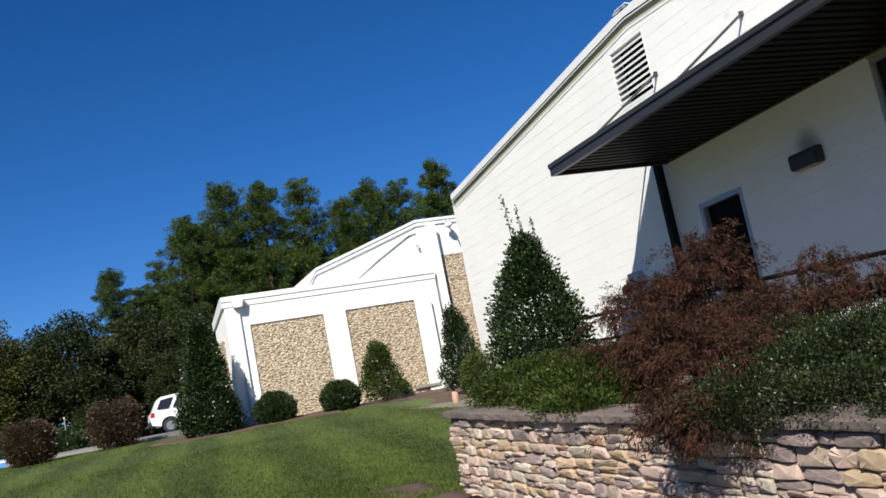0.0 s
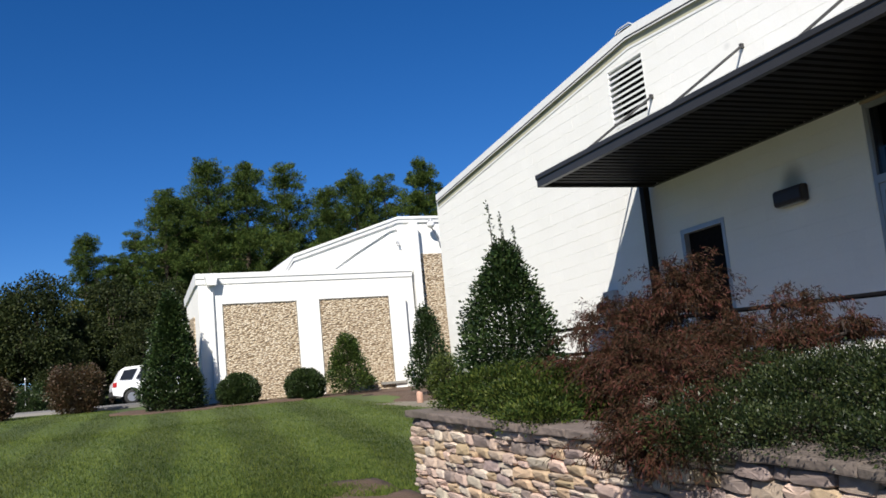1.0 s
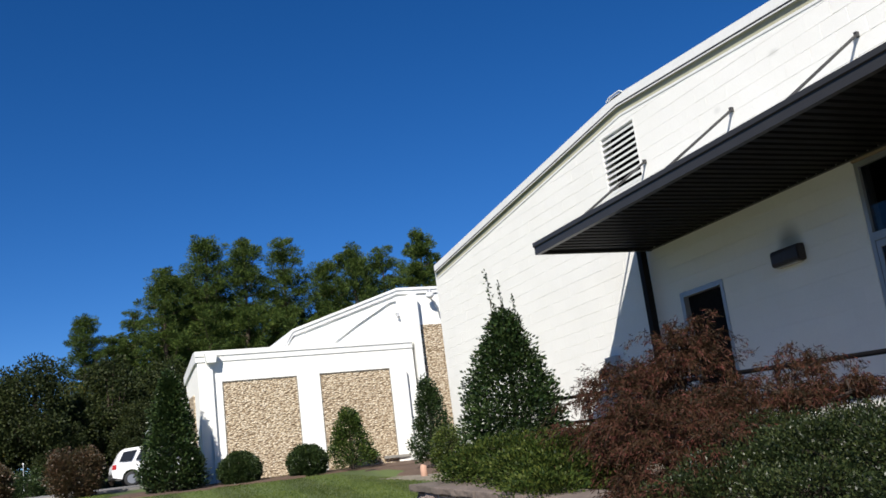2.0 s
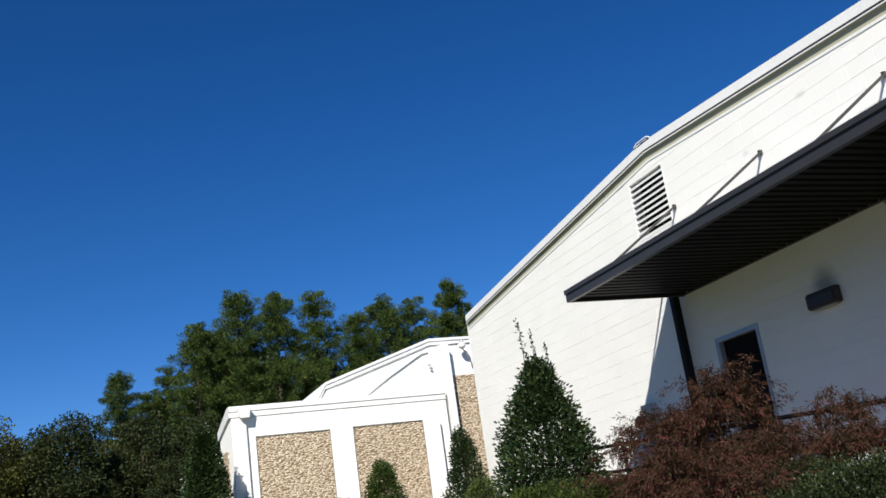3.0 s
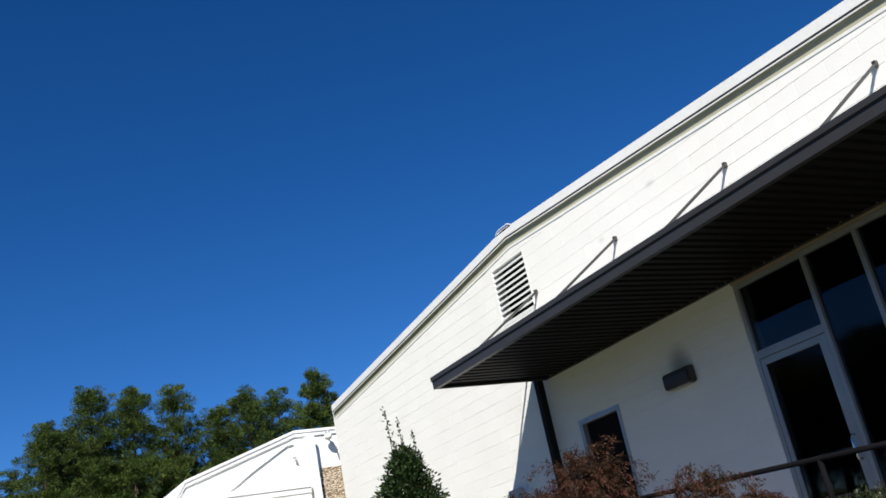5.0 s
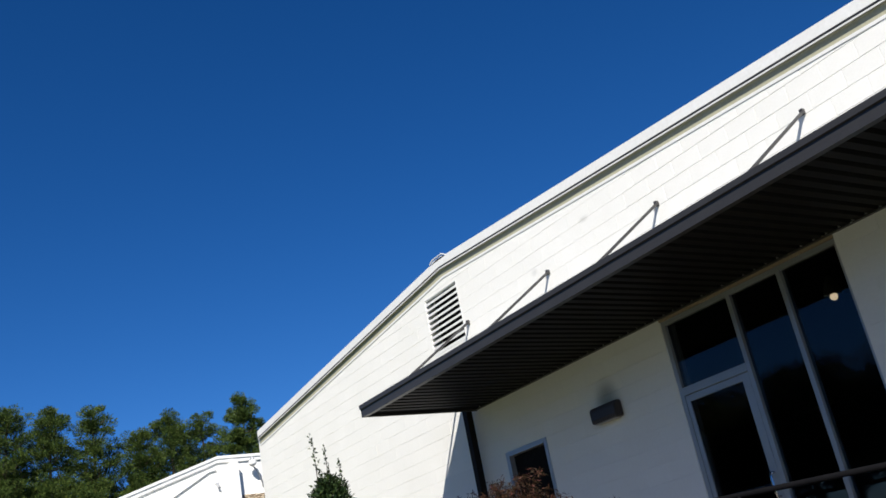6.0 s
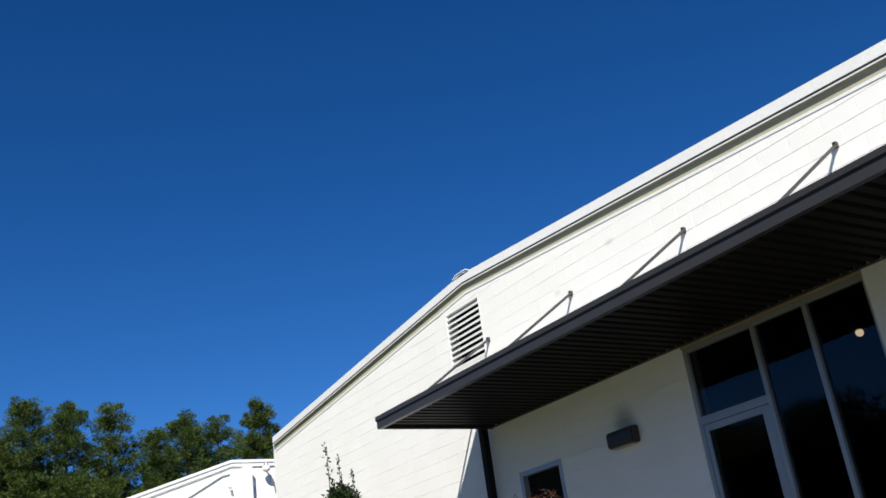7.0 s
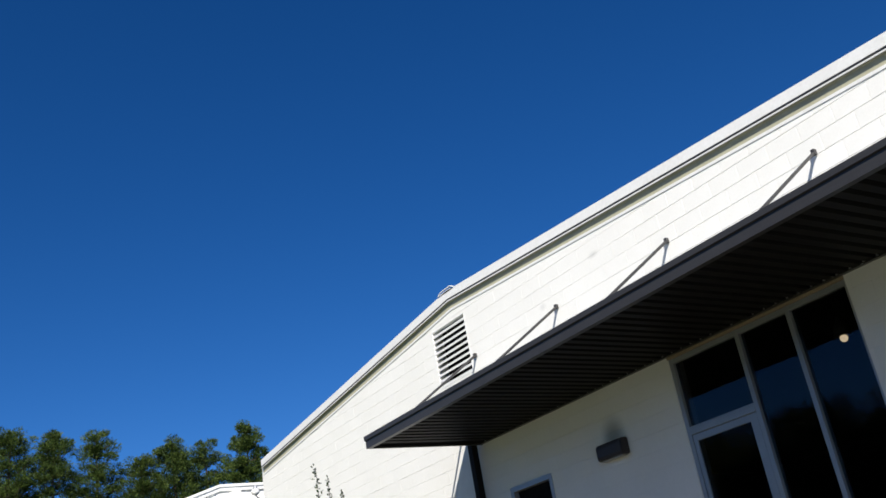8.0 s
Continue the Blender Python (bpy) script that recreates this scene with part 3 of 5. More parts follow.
def build_pendant(x, y, z):
    e = thing("pendant_lamp", "small warm glass pendant lamp hanging inside the entrance", "lamp", (x, y, z))
    part("cord", rod_bm([(0, 0, 0.2), (0, 0, 5.2 - z)], 0.006, 6), M_FIX, e)
    part("shade", rod_bm([(0, 0, -0.02), (0, 0, 0.10), (0, 0, 0.20)], [0.11, 0.07, 0.02], 14), M_LENS, e, "pale glass shade", True)
    glow = bpy.data.materials.new("warm_bulb")
    glow.use_nodes = True
    b = glow.node_tree.nodes["Principled BSDF"]
    b.inputs["Emission Color"].default_value = (1.0, 0.72, 0.42, 1)
    b.inputs["Emission Strength"].default_value = 1.2
    bm = bmesh.new()
    bmesh.ops.create_uvsphere(bm, u_segments=12, v_segments=8, radius=0.045)
    bmesh.ops.translate(bm, vec=(0, 0, -0.05), verts=bm.verts)
    part("bulb", bm, glow, e, "glowing warm bulb", True)


build_storefront()
build_pendant(9.8, 6.2, 4.25)
build_side_door()
build_wall_lamp()
ub = thing("utility_box", "stepped grey electrical boxes with a round meter on the wall", "utility box")
part("upper_box", box_bm(WX - 0.10, WX - 0.003, 12.55, 12.86, 2.45, 3.05, 0.01), M_GREY, ub)
part("lower_box", box_bm(WX - 0.13, WX - 0.003, 12.7, 13.22, 2.0, 2.52, 0.012), M_GREY, ub)
part("meter", rod_bm([(WX - 0.002, 12.96, 2.83), (WX - 0.11, 12.96, 2.83), (WX - 0.14, 12.96, 2.83)], [0.085, 0.085, 0.06], 16), M_FIX, ub, "dark round meter")
part("conduit", rod_bm([(WX - 0.04, 12.96, 2.5), (WX - 0.04, 12.96, 2.78)], 0.025, 8), M_GREY, ub)

# ---- walkway, bed and railing ----


def walk_z(x, y):
    return 1.28 + 0.032 * (y - 5.3)


def cap_z(y):
    return 1.567 - 0.071 * (7.43 - y)


def bed_z(x, y):
    a = cap_z(min(y, 7.43)) - 0.05 + (max(0, y - 7.43) * 0.03)
    k = min(1, max(0, (x - 3.1) / 3.1))
    return max(a * (1 - k) + (walk_z(x, y) - 0.02) * k, lawn_z(x, y) + 0.04) + 0.02 * noise.noise((x * 2, y * 2, 3))


# mostly unseen; tone set for the bounce on the wall under the canopy
M_WALK = material("tan_walk", (0.20, 0.175, 0.135), 0.9, 0, (0.14, 0.122, 0.095), 2, 60, 0.3)
sheet("pavement", lambda y: axis_steps(((6.2, WX - 0.001, 4),)), axis_steps(((1.0, 19.2, 30),)), walk_z, M_WALK,
      "tan concrete walkway along the block wall", "walkway", drop=0.7)
sheet("planting_bed", lambda y: axis_steps(((2.95, 6.19, 14),)), axis_steps(((1.4, 7.3, 28),)), bed_z, M_SOIL,
      "brown mulch bed behind the stone retaining wall", "planting bed", drop=0.5)
sheet("mulch_bed", lambda y: axis_steps(((4.5 + 0.25 * (y - 7.3), 6.19 + (1.9 if y > 19.3 else 0), 10),)), axis_steps(((7.3, 13.5, 28),)), bed_z, M_SOIL,
      "brown mulch bed beside the walkway", "planting bed", drop=0.6)
sheet("wing_bed", lambda y: axis_steps(((1.9 + 0.35 * math.sin(y * 2.1), 11.0, 40),)), axis_steps(((21.6, 24.3, 12),)),
      lambda x, y: lawn_z(x, y) + (0.03 if y > 22.4 + 0.5 * noise.noise((x * 0.7, 0, 5)) + (-1.1 if x < 3.6 else 0) else -0.1) + 0.02 * noise.noise((x * 2, y * 2, 3)), M_SOIL,
      "brown mulch bed along the low wing", "planting bed", drop=0.1)
sheet("corner_bed", lambda y: axis_steps(((6.6, 11.0, 20),)), axis_steps(((17.2, 21.7, 16),)),
      lambda x, y: lawn_z(x, y) + (0.04 if x > 7.0 + 0.4 * math.sin(y * 1.3) else -0.1), M_SOIL, "brown mulch bed at the corner of the hall", "planting bed", drop=0.1)
sheet("asphalt", lambda y: axis_steps(((-14, 2.79, 24),)), axis_steps(((-12, 7.1, 30),)), lambda x, y: lawn_z(x, y) + 0.055, M_ASPH,
      "dark worn asphalt at the foot of the stone wall", "asphalt", drop=0.12)
sheet("bare_soil", lambda y: axis_steps(((1.7, 2.78, 9),)), axis_steps(((7.05, 8.5, 12),)),
      lambda x, y: lawn_z(x, y) + 0.05 * noise.noise((x * 0.35, y * 0.35, 0)) + 0.03 - 0.05 * max(0, 1.1 - 0.9 * (x - 1.6) + 0.9 * noise.noise((x * 2.5, y * 2.5, 1))) , M_SOIL,
      "bare reddish soil beside the end of the stone wall", "soil", drop=0.1)
M_ROAD = material("pale_road", (0.21, 0.20, 0.185), 0.9, 0, (0.16, 0.152, 0.142), 0.8, 40, 0.3)
sheet("road", lambda y: axis_steps(((-120, 12 if y > 33 else 3.0, 60),)), axis_steps(((29.2, 51, 18),)), lambda x, y: lawn_z(x, y) + 0.07, M_ROAD,
      "pale grey parking road beyond the lawn", "road", drop=0.15)


M_RAIL = material("black_rail_paint", (0.008, 0.008, 0.009), 0.9, 0, (0.005, 0.005, 0.006), 5, 60, 0.1, spec=0.02)


def build_railing():
    e = thing("railing", "dark metal two-rail railing along the walkway", "railing")
    x = 6.6
    top = lambda y: 2.11 + 0.0467 * (y - 5.16)
    y0, y1 = 2.05, 13.0
    for dz in (0, -0.33):
        part("rail", rod_bm([(x, y0, top(y0) + dz), (x, y1, top(y1) + dz)], 0.024, 10), M_RAIL, e, smooth=True)
    y = 2.08
    while y < y1 + 0.01:
        part("post", rod_bm([(x, y, walk_z(x, y)), (x, y, top(y))], 0.024, 10), M_RAIL, e, smooth=True)
        y += 1.765
    return e


build_railing()

# ---- low wing and the building behind ----
LY = 24.0


def build_wing():
    x0, x1, zb, zt = 3.78, 9.42, 1.9, 5.275
    yb = 26.0
    e = thing("low_wing", "low white rendered wing with two pebble panels", "building", kind="structure")
    holes = [(4.345, 6.23, 2.02, 4.51), (6.81, 8.72, 2.1, 4.52)]
    rects = [(x0, x1, zb, 5.0)]
    for h in holes:
        rects = cut_rect(rects, h)
    for a, b, c, d in rects:
        part("wall_bay", box_bm(a, b, LY, LY + 0.118, c, d), M_WHITE, e)
    part("wall", box_bm(x0, x1, LY + 0.12, LY + 0.26, zb, 5.0), M_WHITE, e)
    for i, (a, b, c, d) in enumerate(holes):
        p = part("pebble_panel", box_bm(a + 0.002, b - 0.002, LY + 0.03, LY + 0.11, c + 0.002, d - 0.002), M_PEBBLE, e, "panel of tan exposed pebbles")
        for a2, b2, c2, d2 in ((a, a + 0.02, c, d), (b - 0.02, b, c, d), (a + 0.02, b - 0.02, d - 0.02, d)):
            part("edge_trim", box_bm(a2, b2, LY + 0.01, LY + 0.028, c2, d2), M_CONC, p)
    # side wall with its sloping head
    part("side_wall", prism_bm([(LY + 0.262, zb), (yb, zb), (yb, 4.72), (LY + 0.262, 5.0)], "x", x0, x0 + 0.22), M_WHITE, e)
    part("side_panel", box_bm(x0 - 0.03, x0 - 0.002, LY + 0.7, LY + 1.5, 2.3, 4.3), M_PEBBLE, e, "panel of tan exposed pebbles")
    # stepped coping
    part("coping", prism_bm([(LY - 0.015, 5.0), (LY - 0.025, 5.01), (LY - 0.025, 5.14), (LY - 0.05, 5.15), (LY - 0.05, zt), (LY + 0.26, zt), (LY + 0.26, 5.002), (LY, 5.002)], "x", x0 - 0.05, x1), M_TRIM, e, "white stepped coping")
    part("side_coping", prism_bm([(LY + 0.262, 5.002), (yb + 0.05, 4.722), (yb + 0.05, 4.93), (LY + 0.262, zt)], "x", x0 - 0.05, x0 + 0.24), M_TRIM, e)
    part("wing_roof", prism_bm([(x0 + 0.24, 4.95), (x1, 4.95), (x1, 5.0), (x0 + 0.24, 5.0)], "y", LY + 0.262, yb), M_ROOF, e)
    part("ledge", box_bm(8.3, x1 + 0.2, LY - 0.06, LY - 0.002, 2.2, 2.27, 0.01), M_CONC, e, "concrete ledge at the foot of the wall")
    lead = part("leader_head", prism_bm([(3.93, 5.2), (4.24, 5.2), (4.19, 4.96), (3.98, 4.96)], "y", LY - 0.24, LY - 0.055), M_TRIM, e, "white leader box")
    part("downpipe", box_bm(4.03, 4.13, LY - 0.085, LY - 0.002, 2.0, 4.98, 0.01), M_TRIM, e, "white downpipe")
    part("second_downpipe", box_bm(9.02, 9.13, LY - 0.14, LY - 0.003, 2.1, 4.45, 0.008), M_TRIM, e, "white capped pipe box on the wall")


def build_back_building():
    e = thing("back_building", "taller white building with sloping roof and a pebble panel", "building", kind="structure")
    y = LY + 0.3
    prof = [(6.1, 1.9), (14.5, 1.9), (14.5, 6.6), (9.3, 6.6), (6.4, 5.66), (6.1, 5.32)]
    part("wall", prism_bm(prof, "y", y, y + 9), M_WHITE, e)
    line = [(5.95, 5.2), (6.28, 5.67), (9.25, 6.635), (14.5, 6.65)]

    def edge(name, dz0, dz1, yy0, yy1, mat, label=""):
        a = [(p, q + dz0) for p, q in line]
        b = [(p, q + dz1) for p, q in line[::-1]]
        part(name, prism_bm(a + b, "y", yy0, yy1), mat, e, label)

    edge("roof_edge", 0.0, 0.07, y - 0.08, y + 9.1, M_TRIM, "white metal roof edge")
    edge("roof_fascia", -0.10, -0.002, y - 0.05, y - 0.002, M_TRIM)
    # corrugated underside seen as short teeth
    for i in range(42):
        t = i / 41
        x = 6.6 + (9.1 - 6.6) * t
        z = 5.67 + (x - 6.28) * 0.325 - 0.135
        part("rafter_tail", box_bm(x - 0.011, x + 0.011, y - 0.045, y - 0.004, z + 0.005, z + 0.035), M_TRIM, e)
    part("column", box_bm(9.52, 9.73, y - 0.28, y - 0.004, 1.9, 6.49, 0.01), M_TRIM, e, "white square corner downpipe")
    part("pebble_panel", box_bm(9.83, 12.5, y - 0.03, y - 0.003, 2.3, 5.66), M_PEBBLE, e, "panel of tan exposed pebbles")
    part("conduit", rod_bm([(7.3, y - 0.03, 5.3), (8.0, y - 0.03, 5.75), (9.0, y - 0.03, 6.32), (9.2, y - 0.03, 6.36)], 0.03, 6), M_TRIM, e, "slanting white pipe")
    part("vent_stub", rod_bm([(9.2, y - 0.003, 6.0), (9.2, y - 0.08, 5.99), (9.2, y - 0.1, 5.9)], 0.045, 8), M_ALU, e)
    f = thing("flood_light", "grey dome floodlight on a bent arm under the roof edge", "lamp")
    part("arm", rod_bm([(10.46, y - 0.003, 5.82), (10.4, y - 0.08, 6.05), (10.2, y - 0.2, 6.3), (10.12, y - 0.24, 6.36)], 0.02, 6), M_ALU, f)
    bm = bmesh.new()
    bmesh.ops.create_uvsphere(bm, u_segments=16, v_segments=10, radius=0.11)
    bmesh.ops.transform(bm, matrix=Matrix.Translation((10.12, y - 0.28, 6.42)) @ Matrix.Diagonal((1, 1, 0.85, 1)), verts=bm.verts)
    part("shade", bm, M_TRIM, f, smooth=True)
    part("collar", rod_bm([(10.12, y - 0.28, 6.5), (10.12, y - 0.28, 6.58)], [0.07, 0.04], 10), M_ALU, f)


build_wing()
build_back_building()

# ---- plants ----


def plant(name, label, category, at, mesh_parts, group=""):
    e = thing(name, label, category, at, group)
    for nm, me in mesh_parts:
        o = new(nm, me)
        o.parent = e
    return e


def stems_mesh(height, spread, n, seed, radius=0.02):
    rng = random.Random(seed)
    bm = bmesh.new()
    for i in range(n):
        a = rng.uniform(0, 6.28)
        r = spread * rng.uniform(0.2, 1)
        pts = [(0.03 * math.cos(a), 0.03 * math.sin(a), -0.05), (r * 0.4 * math.cos(a), r * 0.4 * math.sin(a), height * 0.4), (r * math.cos(a), r * math.sin(a), height * rng.uniform(0.7, 1))]
        rod_bm(pts, [radius, radius * 0.7, radius * 0.25], 5, bm)
    return mesh_of("stems", bm, M_TWIG)


def cone_shrub(name, label, at, height, radius, n, leaf, mat, seed, profile, sprigs=(), lump=0.16, group="", shell=0.45, size=0):
    """An upright shrub: leaves in clumps on a lumpy tapered body, with a few long shoots."""
    rng = np.random.default_rng(seed)
    k = max(60, n // 45)
    h = rng.beta(1.1, 1.25, k)
    th = rng.uniform(0, 2 * np.pi, k)
    depth = shell + (1 - shell) * rng.uniform(0, 1, k) ** 0.45
    wob = 1 + lump * np.sin(3 * th + 9 * h + seed) * np.sin(7 * h + 2 * th) + rng.normal(0, 0.07, k)
    rr = radius * np.array([profile(v) for v in h]) * depth * wob
    c = np.stack([rr * np.cos(th), rr * np.sin(th), h * height * rng.normal(1, 0.015, k)], 1)
    size = size or 0.10 + 0.10 * radius
    pick = rng.integers(0, k, n)
    off = unit(rng, n) * (rng.uniform(0, 1, n) ** 0.4 * size)[:, None]
    p = c[pick] + off
    out = np.stack([np.cos(th[pick]), np.sin(th[pick]), np.full(n, 0.5)], 1)
    d = out * 0.8 + off / size * 0.8 + rng.normal(0, 0.45, (n, 3))
    for (sx, sy, s0, s1) in sprigs:
        m = int((s1 - s0) * 75)
        t = np.linspace(0, 1, m)
        sp = np.stack([sx + 0.03 * np.sin(t * 5), sy + 0.02 * np.cos(t * 4), s0 + (s1 - s0) * t], 1) + rng.normal(0, 0.012, (m, 3))
        sd = unit(rng, m) + np.array([0, 0, 0.6])
        p, d = np.vstack([p, sp]), np.vstack([d, sd])
    keep = p[:, 2] > -0.02
    me = cloud_mesh("foliage", p[keep], d[keep], leaf, leaf * 0.55, mat, seed)
    bm = rod_bm([(0, 0, -0.1), (0, 0, height * 0.5), (0, 0, height * 0.93)], [0.05, 0.035, 0.008], 6)
    for sx, sy, s0, s1 in sprigs:
        rod_bm([(sx * 0.6, sy * 0.6, s0 - 0.5), (sx, sy, s0), (sx, sy, s1)], [0.01, 0.007, 0.003], 4, bm)
    return plant(name, label, "shrub", at, (("stem", mesh_of("stem", bm, M_TWIG)), ("foliage", me)), group)


def egg(v):
    return max(0.05, (math.sin(math.pi * min(1, 0.16 + 0.84 * v)) ** 0.65) * (1 - v) ** 0.35 * 1.08)


def cone(v):
    return max(0.04, min(1, (v + 0.05) / 0.16) ** 0.5 * (1 - v) ** 0.75 * 1.05)


def bush(v):
    return max(0.05, math.sqrt(max(0, 1 - ((v - 0.58) / 0.6) ** 2)))


def ball(v):
    return max(0.05, math.sqrt(max(0, 1 - (2 * v - 0.9) ** 2 / 1.21)))


cone_shrub("holly_shrub", "tall dark holly with upright stray shoots by the walkway", (5.75, 11.3, 1.42), 2.12, 0.66, 24000, 0.055, L_HOLLY, 3, egg,
           ((-0.12, 0.05, 1.95, 2.72), (-0.02, -0.06, 1.9, 2.55), (0.2, 0.0, 1.75, 2.38), (0.38, 0.1, 1.2, 1.62), (-0.02, 0.1, 1.9, 2.3)))
cone_shrub("corner_holly", "narrow dark holly beside the white corner downpipe", (7.85, 19.45, 1.95), 1.68, 0.47, 9000, 0.06, L_HOLLY, 5, cone, group="hollies by the buildings")
cone_shrub("small_shrub", "small bright green rounded shrub in the corner bed", (7.4, 17.45, 1.72), 0.72, 0.33, 7000, 0.05, L_LIME, 6, ball, shell=0.7)
cone_shrub("cone_holly", "green cone-shaped holly before the pebble panel", (7.12, 22.95, 2.1), 1.35, 0.55, 9000, 0.06, L_CONE, 7, cone, group="hollies by the buildings")
cone_shrub("dark_holly", "tall dark holly at the corner of the low wing", (2.97, 23.0, 2.0), 2.58, 0.70, 30000, 0.07, L_HOLLY, 9, cone, ((0.1, 0.0, 2.3, 2.85), (-0.15, 0.1, 2.0, 2.4)), 0.2, group="hollies by the buildings")
for i, (x, y, w, h) in enumerate(((4.45, 23.07, 0.46, 0.70), (6.03, 23.02, 0.44, 0.70))):
    cone_shrub("box_ball", "clipped round dark green box bush in mulch", (x, y, lawn_z(x, y) - 0.02), h, w, 30000, 0.042, L_BOX, 20 + i, ball, (), 0.02, "clipped box bushes", 0.7, 0.07)
for i, (x, y, w, h) in enumerate(((1.04, 28.0, 0.66, 1.22), (-1.05, 26.6, 0.56, 1.02))):
    cone_shrub("red_shrub", "rounded reddish brown shrub on the lawn edge", (x, y, lawn_z(x, y) - 0.02), h, w, 14000, 0.06, L_RED, 30 + i, bush, (), 0.12, group="reddish shrubs on the lawn")
for i, (x, y, w, h) in enumerate(((-0.2, 52.0, 0.9, 1.15), (-3.5, 47, 1.2, 1.6), (-1.5, 55, 1.2, 1.6), (0.4, 55.5, 1.1, 1.5))):
    cone_shrub("far_shrub", "dark green shrub under the trees beyond the road", (x, y, lawn_z(x, y) - 0.02), h, w, 4000, 0.12, L_BOX, 40 + i, ball, (), 0.15, group="shrubs beyond the road")


def mound(name, label, category, lobes, n, leaf, width, mat, seed, clump, flat, droop, floor_of, stems):
    """A spreading plant from overlapping lobes (centre, radii), leaves in clumps on their upper shells."""
    rng = np.random.default_rng(seed)
    vol = np.array([a * b + b * c + a * c for _, (a, b, c) in lobes])
    k = n // 40
    which = rng.choice(len(lobes), k, p=vol / vol.sum())
    cen = np.array([c for c, _ in lobes])[which]
    rad = np.array([r for _, r in lobes])[which]
    u = unit(rng, k)
    u[:, 2] = np.where(u[:, 2] < -0.35, -u[:, 2], u[:, 2])
    depth = 0.55 + 0.47 * rng.uniform(0, 1, k) ** 0.5
    c = cen + u * rad * depth[:, None]
    pick = rng.integers(0, k, n)
    off = unit(rng, n) * (rng.uniform(0, 1, n) ** 0.5)[:, None] * np.array([clump, clump, clump * flat])
    p = c[pick] + off
    d = u[pick] * 0.7 + off / clump * 0.6 + rng.normal(0, 0.4, (n, 3)) + np.array([0, 0, -droop])
    lo = np.array([floor_of(a, b) for a, b in p[:, :2]])
    keep = p[:, 2] > lo
    base = Vector((float(np.mean(cen[:, 0])), float(np.mean(cen[:, 1])), 0))
    base.z = floor_of(base.x, base.y)
    org = np.array(base)
    me = cloud_mesh("foliage", p[keep] - org, d[keep], leaf, width, mat, seed)
    r2 = random.Random(seed)
    bm = bmesh.new()
    for i in range(stems):
        j = r2.randrange(k)
        e = c[j] - org
        rod_bm([(0.05 * r2.uniform(-1, 1), 0.05 * r2.uniform(-1, 1), -0.03), (e[0] * 0.45, e[1] * 0.45, max(0.1, e[2] * 0.85)), tuple(e)], [0.016, 0.009, 0.003], 5, bm)
    return plant(name, label, category, base, (("stems", mesh_of("stems", bm, M_TWIG)), ("foliage", me)))


def bed_floor(x, y):
    if x < 2.76:
        return cap_z(min(y, 7.43)) - 0.19 + 0.06 * math.sin(y * 9)
    return (cap_z(y) if x < 3.14 else bed_z(x, y)) + 0.002


mound("groundcover", "spreading fine-leaved green groundcover spilling over the wall cap", "shrub",
      [((3.55, 7.0, 1.6), (0.62, 0.7, 0.21)), ((3.5, 6.3, 1.53), (0.6, 0.6, 0.21)), ((3.85, 7.35, 1.6), (0.5, 0.5, 0.2)), ((3.15, 5.85, 1.46), (0.3, 0.5, 0.16)), ((4.1, 6.6, 1.57), (0.6, 0.8, 0.22)), ((2.9, 5.5, 1.43), (0.16, 0.4, 0.08))],
      90000, 0.026, 0.014, L_COVER, 51, 0.11, 0.7, -0.3, bed_floor, 60)
mound("spreading_shrub", "dense glossy small-leaved green shrub spilling over the wall cap", "shrub",
      [((3.55, 3.55, 1.38), (0.55, 0.62, 0.27)), ((3.6, 2.9, 1.38), (0.6, 0.6, 0.3)), ((3.3, 4.0, 1.36), (0.42, 0.45, 0.2)), ((3.9, 3.9, 1.38), (0.5, 0.6, 0.25)), ((3.5, 2.2, 1.3), (0.6, 0.6, 0.3)), ((4.0, 4.6, 1.46), (0.45, 0.45, 0.24)),
       ((2.84, 3.75, 1.33), (0.26, 0.45, 0.13)), ((2.92, 3.2, 1.32), (0.24, 0.35, 0.13)), ((2.98, 2.6, 1.28), (0.24, 0.45, 0.12)), ((2.70, 3.85, 1.28), (0.12, 0.35, 0.09))],
      170000, 0.016, 0.009, L_GLOSS, 52, 0.075, 0.9, -0.35, bed_floor, 60)
